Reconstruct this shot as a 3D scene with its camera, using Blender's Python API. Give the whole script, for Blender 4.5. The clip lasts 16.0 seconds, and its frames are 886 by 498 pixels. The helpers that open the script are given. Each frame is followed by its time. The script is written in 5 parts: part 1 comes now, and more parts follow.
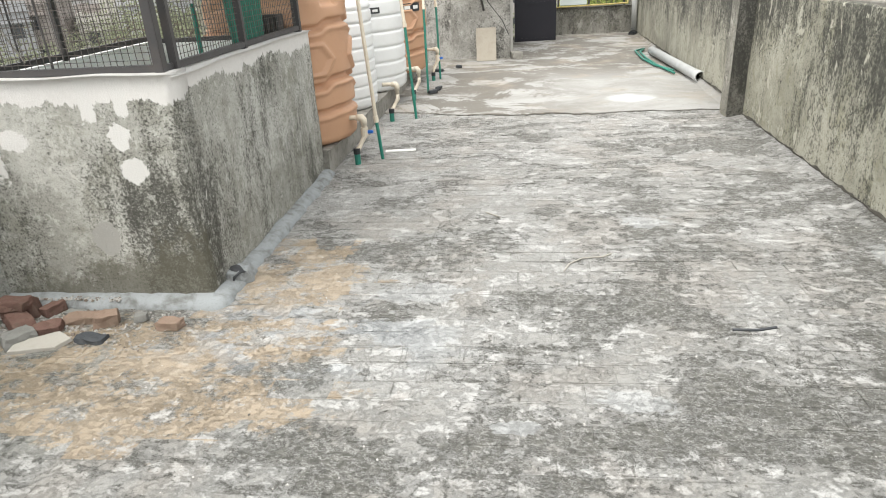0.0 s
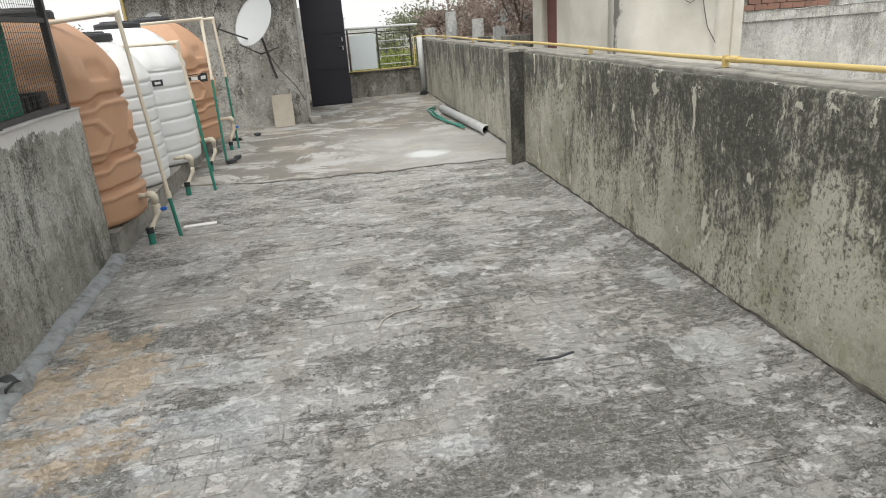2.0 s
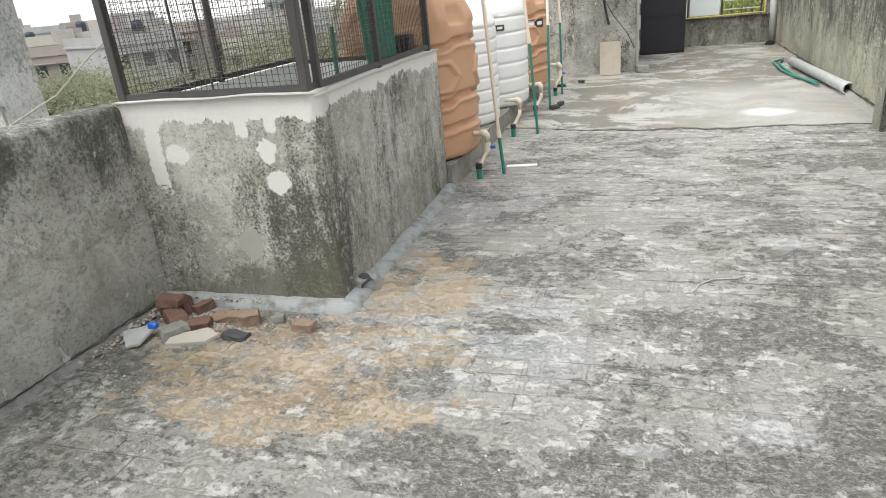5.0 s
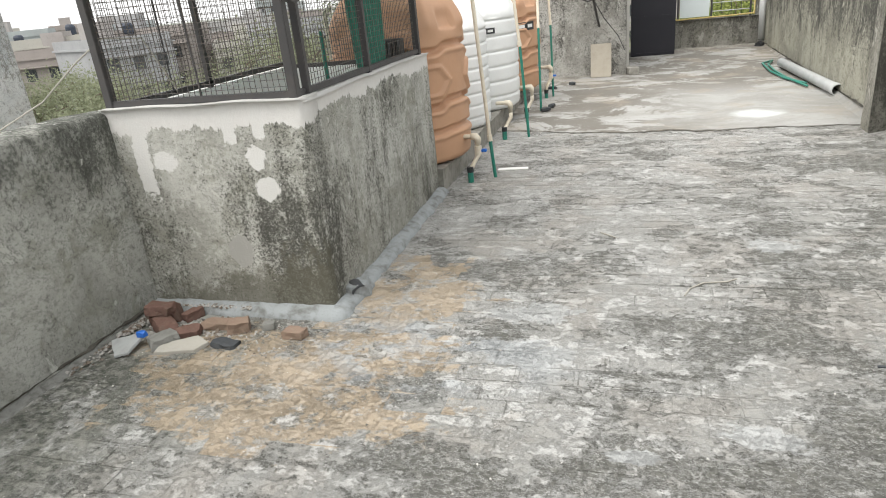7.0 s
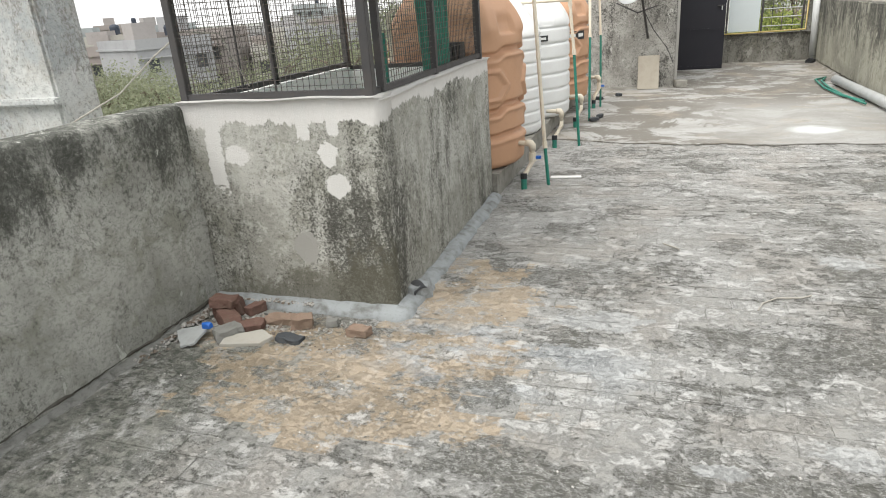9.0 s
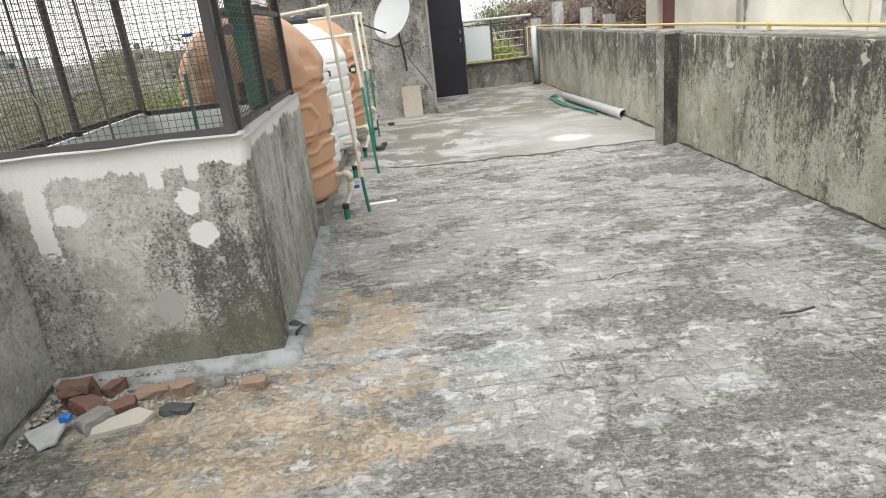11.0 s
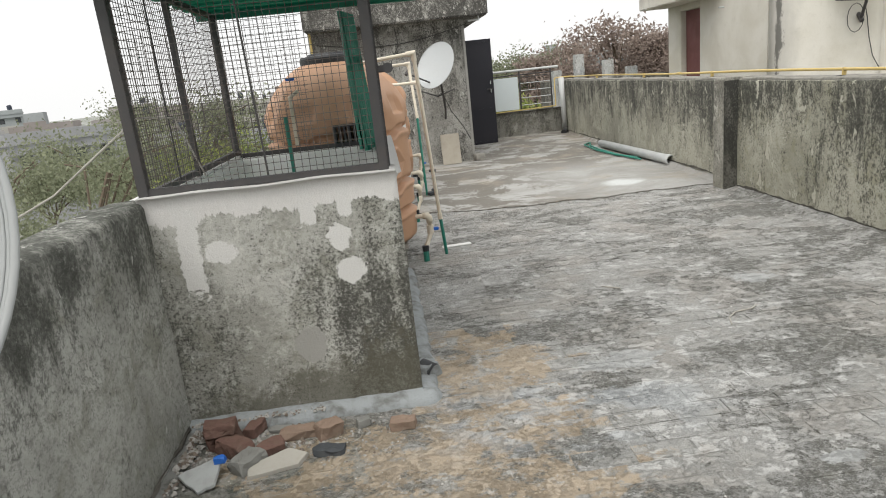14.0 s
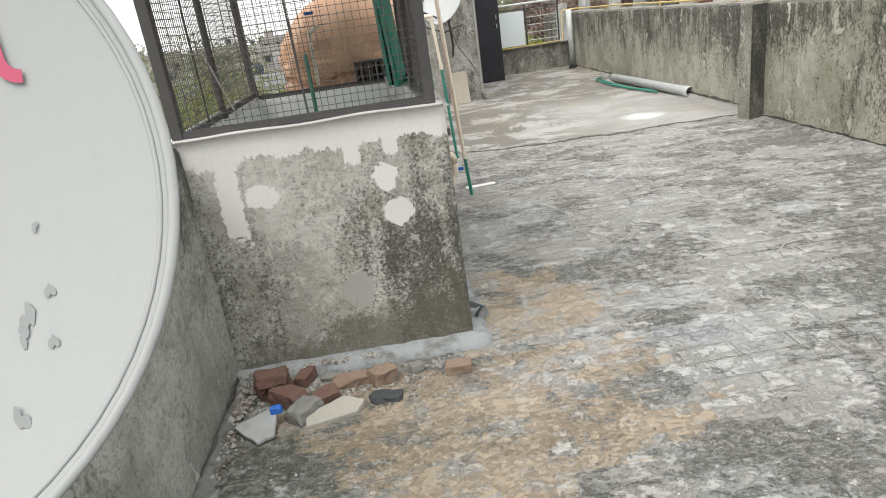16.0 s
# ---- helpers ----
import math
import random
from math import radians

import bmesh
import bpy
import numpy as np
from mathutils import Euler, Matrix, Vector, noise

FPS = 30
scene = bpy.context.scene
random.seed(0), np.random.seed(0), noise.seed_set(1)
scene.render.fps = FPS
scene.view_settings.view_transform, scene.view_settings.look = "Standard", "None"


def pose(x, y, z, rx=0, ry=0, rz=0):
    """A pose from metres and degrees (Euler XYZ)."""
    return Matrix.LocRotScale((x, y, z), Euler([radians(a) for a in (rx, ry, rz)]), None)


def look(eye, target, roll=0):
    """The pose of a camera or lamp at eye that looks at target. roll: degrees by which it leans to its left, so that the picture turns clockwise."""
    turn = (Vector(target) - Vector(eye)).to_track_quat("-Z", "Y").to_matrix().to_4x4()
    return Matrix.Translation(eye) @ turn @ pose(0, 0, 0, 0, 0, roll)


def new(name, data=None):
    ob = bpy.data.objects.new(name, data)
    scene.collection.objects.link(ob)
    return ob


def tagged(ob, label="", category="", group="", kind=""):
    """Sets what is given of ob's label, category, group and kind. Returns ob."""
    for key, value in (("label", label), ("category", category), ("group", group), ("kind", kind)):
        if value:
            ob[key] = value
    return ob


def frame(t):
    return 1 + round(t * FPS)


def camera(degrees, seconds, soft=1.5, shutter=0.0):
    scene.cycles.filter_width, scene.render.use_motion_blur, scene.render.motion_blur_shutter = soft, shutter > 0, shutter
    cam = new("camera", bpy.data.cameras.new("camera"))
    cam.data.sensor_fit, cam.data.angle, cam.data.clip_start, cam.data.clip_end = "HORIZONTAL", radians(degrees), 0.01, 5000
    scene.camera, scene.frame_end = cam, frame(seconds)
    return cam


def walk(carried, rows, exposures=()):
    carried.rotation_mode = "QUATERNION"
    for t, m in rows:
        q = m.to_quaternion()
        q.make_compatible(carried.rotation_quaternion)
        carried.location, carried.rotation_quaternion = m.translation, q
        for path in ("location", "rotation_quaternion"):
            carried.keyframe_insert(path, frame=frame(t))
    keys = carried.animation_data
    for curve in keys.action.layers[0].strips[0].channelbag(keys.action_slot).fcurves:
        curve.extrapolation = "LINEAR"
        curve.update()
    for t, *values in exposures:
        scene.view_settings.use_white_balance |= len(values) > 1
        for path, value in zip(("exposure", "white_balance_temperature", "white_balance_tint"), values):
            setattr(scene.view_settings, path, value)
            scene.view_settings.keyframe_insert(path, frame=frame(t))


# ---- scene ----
cam = camera(69.2, 16.0, soft=1.0)
PATH = [
    (0, (-0.082, 0.024, 1.445), (-0.313, 1.839, 0.638), -3.3),
    (0.5, (-0.058, 0.03, 1.484), (-0.064, 1.914, 0.811), -2.4),
    (1, (-0.038, 0.021, 1.483), (0.164, 1.927, 0.914), -2.3),
    (1.5, (-0.018, 0.014, 1.481), (0.276, 1.902, 0.892), -2.5),
    (2, (-0.006, 0.014, 1.456), (0.317, 1.87, 0.784), -4.1),
    (2.5, (-0.021, 0.019, 1.461), (0.204, 1.879, 0.761), -3.7),
    (3, (-0.04, 0.009, 1.461), (0.036, 1.876, 0.748), -3.7),
    (3.5, (-0.023, 0.008, 1.468), (0.077, 1.883, 0.779), -4.1),
    (4, (-0.061, -0.005, 1.467), (-0.015, 1.871, 0.775), -3.6),
    (4.5, (-0.147, -0.016, 1.457), (-0.492, 1.82, 0.743), -4.8),
    (5, (-0.126, -0.019, 1.456), (-0.699, 1.749, 0.716), -5.6),
    (5.2, (-0.112, -0.018, 1.452), (-0.662, 1.755, 0.708), -5.8),
    (7.5, (-0.125, 0.004, 1.472), (-0.681, 1.779, 0.737), -5.8),
    (8, (-0.163, -0.026, 1.454), (-0.813, 1.718, 0.722), -4.2),
    (10.3, (-0.692, -0.063, 1.446), (-1.067, 1.785, 0.779), -7.8),
    (10.5, (-0.765, -0.121, 1.442), (-0.866, 1.756, 0.759), -9.9),
    (11, (-0.885, -0.182, 1.455), (-0.785, 1.702, 0.79), -6.2),
    (11.5, (-0.928, -0.196, 1.432), (-0.885, 1.68, 0.739), -6.1),
    (12, (-0.889, -0.204, 1.43), (-0.727, 1.664, 0.735), -4.7),
    (12.5, (-0.935, -0.193, 1.429), (-0.785, 1.664, 0.701), -4.3),
    (13, (-1.082, -0.081, 1.433), (-0.85, 1.785, 0.751), -4.0),
    (13.5, (-1.352, -0.014, 1.418), (-1.32, 1.881, 0.781), -4.4),
    (14, (-1.566, -0.119, 1.456), (-1.439, 1.809, 0.938), -6.2),
    (14.5, (-1.684, -0.099, 1.459), (-1.426, 1.829, 0.997), -3.6),
    (15, (-1.774, -0.03, 1.438), (-1.565, 1.885, 0.898), -6.5),
    (15.5, (-1.796, 0.012, 1.417), (-1.68, 1.902, 0.773), -7.7),
    (16, (-1.789, 0.019, 1.425), (-1.68, 1.896, 0.743), -8.1),
]
walk(cam, [(t, look(eye, target, roll)) for t, eye, target, roll in PATH],
     [(0, 1.33), (.5, 1.34), (1, .7), (1.5, .6), (2, .7), (2.5, 1.0), (3, 1.12), (5, 1.12), (8, 1.1), (11, 1.05), (13, 1.13), (13.5, .93), (14, .69), (14.5, .42), (15, .38), (15.5, .8), (16, 1.0)])

# ---- world and light ----
world = bpy.data.worlds.new("world")
scene.world = world
world.use_nodes = True
wn, wl = world.node_tree.nodes, world.node_tree.links
sky = wn.new("ShaderNodeTexSky")
sky.sky_type, sky.sun_disc = "NISHITA", False
sky.sun_elevation, sky.sun_rotation = radians(62), radians(205)
sky.air_density, sky.dust_density = 1.0, 4.0
cloud = wn.new("ShaderNodeMix")
cloud.data_type = "RGBA"
cloud.inputs[0].default_value = 0.9
cloud.inputs[7].default_value = (6.75, 6.75, 6.7, 1)
wl.new(sky.outputs[0], cloud.inputs[6])
wl.new(cloud.outputs[2], wn["Background"].inputs[0])
wn["Background"].inputs[1].default_value = 0.1
sun = new("sun", bpy.data.lights.new("sun", "SUN"))
sun.data.energy, sun.data.angle, sun.data.color = 1.7, radians(60), (1, 0.975, 0.93)
sun.matrix_world = look((-1.9, -4.1, 9), (0, 0, 0))


# ---- mesh helpers ----
def part(name, bm, material, parent=None, label="", smooth=False):
    me = bpy.data.meshes.new(name)
    if isinstance(bm, tuple):
        me.from_pydata(bm[0], [], bm[1])
    else:
        bmesh.ops.recalc_face_normals(bm, faces=bm.faces)
        bm.to_mesh(me)
        bm.free()
    if smooth:
        me.shade_smooth()
    me.materials.append(material)
    ob = new(name, me)
    if parent:
        ob.parent = parent
    return tagged(ob, label)


def thing(name, label, category, group="", at=(0, 0, 0), kind=""):
    ob = new(name)
    ob.empty_display_size = 0.1
    ob.location = at
    return tagged(ob, label, category, group, kind)


def B():
    return bmesh.new()


def box(bm, x0, x1, y0, y1, z0, z1, bevel=0.0, m=None):
    v = bmesh.ops.create_cube(bm, size=1)["verts"]
    for p in v:
        p.co = Vector((x0 + (p.co.x + .5) * (x1 - x0), y0 + (p.co.y + .5) * (y1 - y0), z0 + (p.co.z + .5) * (z1 - z0)))
    if bevel:
        e = list({e for p in v for e in p.link_edges})
        r = bmesh.ops.bevel(bm, geom=e, offset=bevel, segments=2, affect="EDGES")
        v = list({*r["verts"], *[p for p in v if p.is_valid]})
    if m is not None:
        bmesh.ops.transform(bm, matrix=m, verts=v)
    return bm


def tube(bm, pts, r, seg=10, caps=True, hollow=0.0):
    """A round bar through the points, mitred at the bends."""
    pts = [Vector(p) for p in pts]
    rings = []
    up = Vector((0.123, 0.456, 0.88)).normalized()
    for i, p in enumerate(pts):
        a = (pts[i] - pts[i - 1]).normalized() if i else None
        b = (pts[i + 1] - pts[i]).normalized() if i < len(pts) - 1 else None
        d = (a + b).normalized() if a and b else (a or b)
        k = 1 / max(0.5, d.dot(a or b))
        u = d.cross(up).normalized()
        w = d.cross(u)
        rings.append([bm.verts.new(p + (u * math.cos(t) + w * math.sin(t)) * r * (k if a and b else 1)) for t in [2 * math.pi * j / seg for j in range(seg)]])
    for q, s in zip(rings, rings[1:]):
        for j in range(seg):
            bm.faces.new((q[j], q[(j + 1) % seg], s[(j + 1) % seg], s[j]))
    if caps:
        bm.faces.new(rings[0])
        bm.faces.new(rings[-1])
    return bm


def lathe(bm, prof, seg=48, at=(0, 0, 0), wobble=None, closed=True):
    rings = []
    for r, z in prof:
        ring = []
        for j in range(seg):
            t = 2 * math.pi * j / seg
            q = r + (wobble(t, z, r) if wobble else 0)
            ring.append(bm.verts.new((at[0] + q * math.cos(t), at[1] + q * math.sin(t), at[2] + z)))
        rings.append(ring)
    for q, s in zip(rings, rings[1:]):
        for j in range(seg):
            bm.faces.new((q[j], q[(j + 1) % seg], s[(j + 1) % seg], s[j]))
    if closed:
        bm.faces.new(rings[0])
        bm.faces.new(rings[-1])
    return bm


def wall_run(p0, p1, thick, z0, z1, step=0.08, rough=0.006, round_top=0.02, seed=0.0):
    """A plastered wall from p0 to p1 (its seen face), thickness to the right of the way, with uneven faces and a worn top."""
    bm = B()
    a, b = Vector((*p0, 0)), Vector((*p1, 0))
    d = (b - a)
    n = max(1, round(d.length / step))
    d.normalize()
    nor = Vector((d.y, -d.x, 0))
    m = max(1, round((z1 - z0) / step))
    sect = [(0, z0 + (z1 - round_top - z0) * k / m) for k in range(m + 1)] + [(round_top * .35, z1 - round_top * .3), (round_top, z1)]
    kt = max(1, round(thick / step))
    sect += [(round_top + (thick - 2 * round_top) * k / kt, z1) for k in range(1, kt + 1)] + [(thick - round_top * .35, z1 - round_top * .3), (thick, z1 - round_top), (thick, z0)]
    rows = []
    for i in range(n + 1):
        row = []
        for off, z in sect:
            p = a.lerp(b, i / n) + nor * off + Vector((0, 0, z))
            q = p * 3 + Vector((seed, seed, seed))
            k = rough if z > z0 else 0
            w = noise.noise(q) + 0.5 * noise.noise(q * 3.1)
            out = -nor if off < thick * .5 else nor
            if off in (0, thick) or z < z1 - 1e-6:
                p += out * w * k
            if z > z1 - round_top * 1.5:
                p.z += 1.6 * k * noise.noise(q * 1.3 + Vector((9, 2, 4)))
            row.append(bm.verts.new(p))
        rows.append(row)
    k = len(sect)
    for q, s in zip(rows, rows[1:]):
        for j in range(k - 1):
            bm.faces.new((q[j], s[j], s[j + 1], q[j + 1]))
    bm.faces.new(rows[0])
    bm.faces.new(rows[-1])
    return bm


def blob(r, h, seed, squash=(1, 1), n=18, ragged=0.25):
    """A flat patch with an uneven outline, lying in x-y, h thick."""
    bm = B()
    rng = random.Random(seed)
    ph = [rng.uniform(0, 6.28) for _ in range(5)]
    ring, low = [], []
    for i in range(n):
        t = 2 * math.pi * i / n
        q = r * (1 + ragged * (.5 * math.sin(2 * t + ph[0]) + .4 * math.sin(3 * t + ph[1]) + .25 * math.sin(5 * t + ph[2])) + rng.uniform(-.08, .08) * ragged * 3)
        x, y = q * math.cos(t) * squash[0], q * math.sin(t) * squash[1]
        ring.append(bm.verts.new((x * .97, y * .97, h)))
        low.append(bm.verts.new((x, y, 0)))
    bm.faces.new(ring)
    for i in range(n):
        bm.faces.new((low[i], low[(i + 1) % n], ring[(i + 1) % n], ring[i]))
    return bm


def chunk(sx, sy, sz, seed, cuts=5, rough=0.0):
    """A broken lump: a box with corners knocked off."""
    rng = random.Random(seed)
    bm = B()
    bmesh.ops.create_cube(bm, size=1)
    for v in bm.verts:
        v.co = Vector((v.co.x * sx * rng.uniform(.85, 1.1), v.co.y * sy * rng.uniform(.85, 1.1), (v.co.z + .5) * sz * rng.uniform(.9, 1.05)))
    for _ in range(cuts):
        nrm = Vector((rng.uniform(-1, 1), rng.uniform(-1, 1), rng.uniform(-.1, 1))).normalized()
        far = max(v.co.dot(nrm) for v in bm.verts)
        r = bmesh.ops.bisect_plane(bm, geom=[*bm.verts, *bm.edges, *bm.faces], plane_co=nrm * (far - rng.uniform(.05, .22) * min(sx, sy)), plane_no=nrm, clear_outer=True)
        bmesh.ops.contextual_create(bm, geom=[e for e in r["geom_cut"] if isinstance(e, bmesh.types.BMEdge)])
    bmesh.ops.bevel(bm, geom=list(bm.edges), offset=min(sx, sy, sz) * .05, segments=1, affect="EDGES")
    if rough:
        bmesh.ops.triangulate(bm, faces=list(bm.faces))
        for _ in range(2):
            bmesh.ops.subdivide_edges(bm, edges=[e for e in bm.edges if e.calc_length() > rough * 4], cuts=1)
            bmesh.ops.triangulate(bm, faces=list(bm.faces))
        for v in bm.verts:
            q = v.co * 38 + Vector((seed, seed * 2, 0))
            v.co += Vector((noise.noise(q), noise.noise(q + Vector((9, 0, 0))), noise.noise(q + Vector((0, 9, 0))))) * rough
            v.co.z = max(0, v.co.z)
    return bm


# ---- materials ----
class Mat:
    def __init__(self, name, rough=0.8, metal=0.0, spec=0.3):
        self.m = bpy.data.materials.new(name)
        self.m.use_nodes = True
        self.n, self.l = self.m.node_tree.nodes, self.m.node_tree.links
        self.b = self.n["Principled BSDF"]
        self.b.inputs["Roughness"].default_value = rough
        self.b.inputs["Metallic"].default_value = metal
        self.b.inputs["Specular IOR Level"].default_value = spec
        self._pos = None

    def pos(self, scale=(1, 1, 1), shift=(0, 0, 0), turn=(0, 0, 0), local=False):
        mp = self.n.new("ShaderNodeMapping")
        mp.inputs["Scale"].default_value = scale
        mp.inputs["Location"].default_value = shift
        mp.inputs["Rotation"].default_value = [radians(a) for a in turn]
        if local:
            src = self.n.new("ShaderNodeTexCoord").outputs["Object"]
        else:
            src = self.n.new("ShaderNodeNewGeometry").outputs["Position"]
        self.l.new(src, mp.inputs[0])
        return mp.outputs[0]

    def put(self, sock, v):
        if hasattr(v, "links"):
            self.l.new(v, sock)
        elif isinstance(v, tuple) and len(v) == 3 and sock.type == "RGBA":
            sock.default_value = (*v, 1)
        else:
            sock.default_value = v

    def noise(self, vec, scale, detail=4, rough=0.6, dist=0.0):
        t = self.n.new("ShaderNodeTexNoise")
        self.l.new(vec, t.inputs["Vector"])
        t.inputs["Scale"].default_value, t.inputs["Detail"].default_value = scale, detail
        t.inputs["Roughness"].default_value, t.inputs["Distortion"].default_value = rough, dist
        return t.outputs[0]

    def voro(self, vec, scale, feature="F1"):
        t = self.n.new("ShaderNodeTexVoronoi")
        t.feature = feature
        self.l.new(vec, t.inputs["Vector"])
        t.inputs["Scale"].default_value = scale
        return t.outputs[0]

    def step(self, f, a, b, lo=0.0, hi=1.0):
        t = self.n.new("ShaderNodeMapRange")
        t.interpolation_type = "SMOOTHSTEP"
        self.put(t.inputs[0], f)
        self.put(t.inputs[1], a)
        self.put(t.inputs[2], b)
        t.inputs[3].default_value, t.inputs[4].default_value = lo, hi
        return t.outputs[0]

    def math(self, op, a, b=0.0, clamp=False):
        t = self.n.new("ShaderNodeMath")
        t.operation, t.use_clamp = op, clamp
        self.put(t.inputs[0], a)
        self.put(t.inputs[1], b)
        return t.outputs[0]

    def mix(self, f, a, b, mode="MIX"):
        t = self.n.new("ShaderNodeMix")
        t.data_type, t.blend_type = "RGBA", mode
        self.put(t.inputs[0], f)
        self.put(t.inputs[6], a)
        self.put(t.inputs[7], b)
        return t.outputs[2]

    def axis(self, i, vec=None):
        s = self.n.new("ShaderNodeSeparateXYZ")
        self.l.new(vec or self.pos(), s.inputs[0])
        return s.outputs[i]

    def random(self):
        return self.n.new("ShaderNodeObjectInfo").outputs["Random"]

    def island(self):
        return self.n.new("ShaderNodeNewGeometry").outputs["Random Per Island"]

    def color(self, c):
        self.put(self.b.inputs["Base Color"], c)
        return self

    def rough(self, f):
        self.put(self.b.inputs["Roughness"], f)
        return self

    def bump(self, h, strength=0.5, dist=0.01):
        t = self.n.new("ShaderNodeBump")
        t.inputs["Strength"].default_value, t.inputs["Distance"].default_value = strength, dist
        self.put(t.inputs["Height"], h)
        self.l.new(t.outputs[0], self.b.inputs["Normal"])
        return self


BL, BW = .236, .118


def brick_field(m):
    """A value for each brick of the floor and the share of joint, laid as the bricks lie."""
    t = m.n.new("ShaderNodeTexBrick")
    warp = m.n.new("ShaderNodeMix")
    warp.data_type = "VECTOR"
    soft = m.n.new("ShaderNodeTexNoise")
    soft.inputs["Scale"].default_value, soft.inputs["Detail"].default_value = 9, 5
    p = m.pos((1, 1, 0), (2.668 + BL / 2, -.741, 0))
    m.l.new(m.pos(), soft.inputs["Vector"])
    warp.inputs[0].default_value = 0.022
    m.l.new(p, warp.inputs[4])
    add = m.n.new("ShaderNodeVectorMath")
    m.l.new(p, add.inputs[0])
    m.l.new(soft.outputs["Color"], add.inputs[1])
    m.l.new(add.outputs[0], warp.inputs[5])
    m.l.new(warp.outputs[1], t.inputs["Vector"])
    t.inputs["Color1"].default_value, t.inputs["Color2"].default_value = (0, 0, 0, 1), (1, 1, 1, 1)
    t.inputs["Mortar"].default_value = (.5, .5, .5, 1)
    t.inputs["Scale"].default_value = 1.0
    t.inputs["Mortar Size"].default_value, t.inputs["Mortar Smooth"].default_value = .004, .3
    t.inputs["Brick Width"].default_value, t.inputs["Row Height"].default_value = BL, BW
    return m.axis(0, t.outputs["Color"]), t.outputs["Fac"]


def floor_material(name, screed=False, joint=False):
    m = Mat(name, 0.9, 0, 0.25)
    p = m.pos()
    sx, sy = m.axis(0), m.axis(1)
    fine = m.noise(p, 46, 5, 0.72)
    grit = m.noise(p, 170, 3, 0.65)

    def spot(cx, cy, rx, ry):
        a = m.math("MULTIPLY", m.math("ADD", sx, -cx), 1 / rx)
        b = m.math("MULTIPLY", m.math("ADD", sy, -cy), 1 / ry)
        return m.math("SQRT", m.math("ADD", m.math("MULTIPLY", a, a), m.math("MULTIPLY", b, b)))
    if screed:
        slow = m.noise(m.pos((0.9, 1.1, 1)), 1.2, 8, 0.68, 0.5)
        col = m.mix(m.step(slow, 0.36, 0.62), (0.29, 0.285, 0.265), (0.375, 0.375, 0.36))
        far = m.math("MAXIMUM", m.step(m.math("ADD", sx, m.math("MULTIPLY", slow, 0.8)), 1.2, 0.2), m.step(m.math("ADD", sy, m.math("MULTIPLY", slow, 1.5)), 9.0, 10.4))
        stain = m.noise(m.pos((0.8, 1.0, 1), (3, 7, 0), turn=(0, 0, 6)), 1.3, 9, 0.76, 0.6)
        damp = m.step(stain, 0.455, 0.51)
        col = m.mix(m.math("MULTIPLY", damp, m.math("ADD", m.math("MULTIPLY", far, 0.74), 0.1)), col, (0.135, 0.123, 0.103))
        rust = m.step(m.noise(m.pos(shift=(5, 2, 0)), 0.9, 6, 0.7, 0.5), 0.5, 0.62)
        col = m.mix(m.math("MULTIPLY", rust, 0.4), col, (0.34, 0.295, 0.235))
        scab = m.noise(p, 14, 8, 0.82, 0.4)
        col = m.mix(m.math("MULTIPLY", m.step(scab, 0.585, 0.61), 0.5), col, (0.2, 0.195, 0.175))
        # a soft-edged pale spot on the screed
        dist = m.math("ADD", spot(1.15, 7.25, 1.0, 0.9), m.math("MULTIPLY", slow, 0.9))
        col = m.mix(m.step(dist, 0.75, 0.56), col, (0.54, 0.56, 0.55))
        col = m.mix(m.math("MULTIPLY", m.step(fine, 0.5, 0.7), 0.25), col, (0.22, 0.215, 0.2))
        height = m.math("ADD", m.math("MULTIPLY", stain, 0.5), m.math("MULTIPLY", fine, 0.3))
    else:
        brick, mortar = brick_field(m)
        crust = m.noise(m.pos((1, 1.25, 1), turn=(0, 0, 8)), 17, 9, 0.85, 0.2)
        big = m.noise(p, 0.9, 3, 0.5, 0.4)
        mid = m.noise(m.pos(shift=(3, 1, 0)), 3.1, 6, 0.66, 0.5)
        col = m.mix(m.step(big, 0.38, 0.62), (0.37, 0.37, 0.353), (0.44, 0.44, 0.425))
        # thin wash, broken up at every size
        thin = m.noise(m.pos((1, 1.3, 1), (1, 6, 0), turn=(0, 0, 9)), 7.5, 11, 0.86, 0.2)
        col = m.mix(m.math("MULTIPLY", m.step(thin, 0.505, 0.525), 0.6), col, (0.265, 0.263, 0.245))
        col = m.mix(m.math("MULTIPLY", m.step(thin, 0.455, 0.435), 0.85), col, (0.515, 0.515, 0.50))
        pink = m.step(m.noise(m.pos(shift=(7, 4, 0)), 1.5, 6, 0.7, 0.5), 0.49, 0.6)
        col = m.mix(m.math("MULTIPLY", pink, 0.4), col, (0.33, 0.30, 0.262))
        col = m.mix(m.math("MULTIPLY", m.step(brick, 0.2, 0.9), 0.34), col, (0.28, 0.275, 0.255))
        # islands where the wash has worn through to dark brick, ragged and flecked
        isle = m.noise(m.pos((0.85, 1.25, 1), (1.3, 4.2, 0), turn=(0, 0, 7)), 1.9, 4, 0.6, 0.7)
        right = m.step(m.math("ADD", m.math("MULTIPLY", sx, 0.5), m.math("MULTIPLY", sy, -0.22)), -1.5, 0.5)
        dens = m.math("ADD", m.math("MULTIPLY", m.math("ADD", isle, -0.5), 1.5), m.math("MULTIPLY", m.math("ADD", mid, -0.5), 0.75))
        dens = m.math("ADD", dens, m.math("MULTIPLY", m.math("ADD", brick, -0.5), 0.12))
        dens = m.math("ADD", dens, m.math("MULTIPLY", right, 0.14))
        lvl = m.math("ADD", m.math("MULTIPLY", dens, -0.46), 0.57)
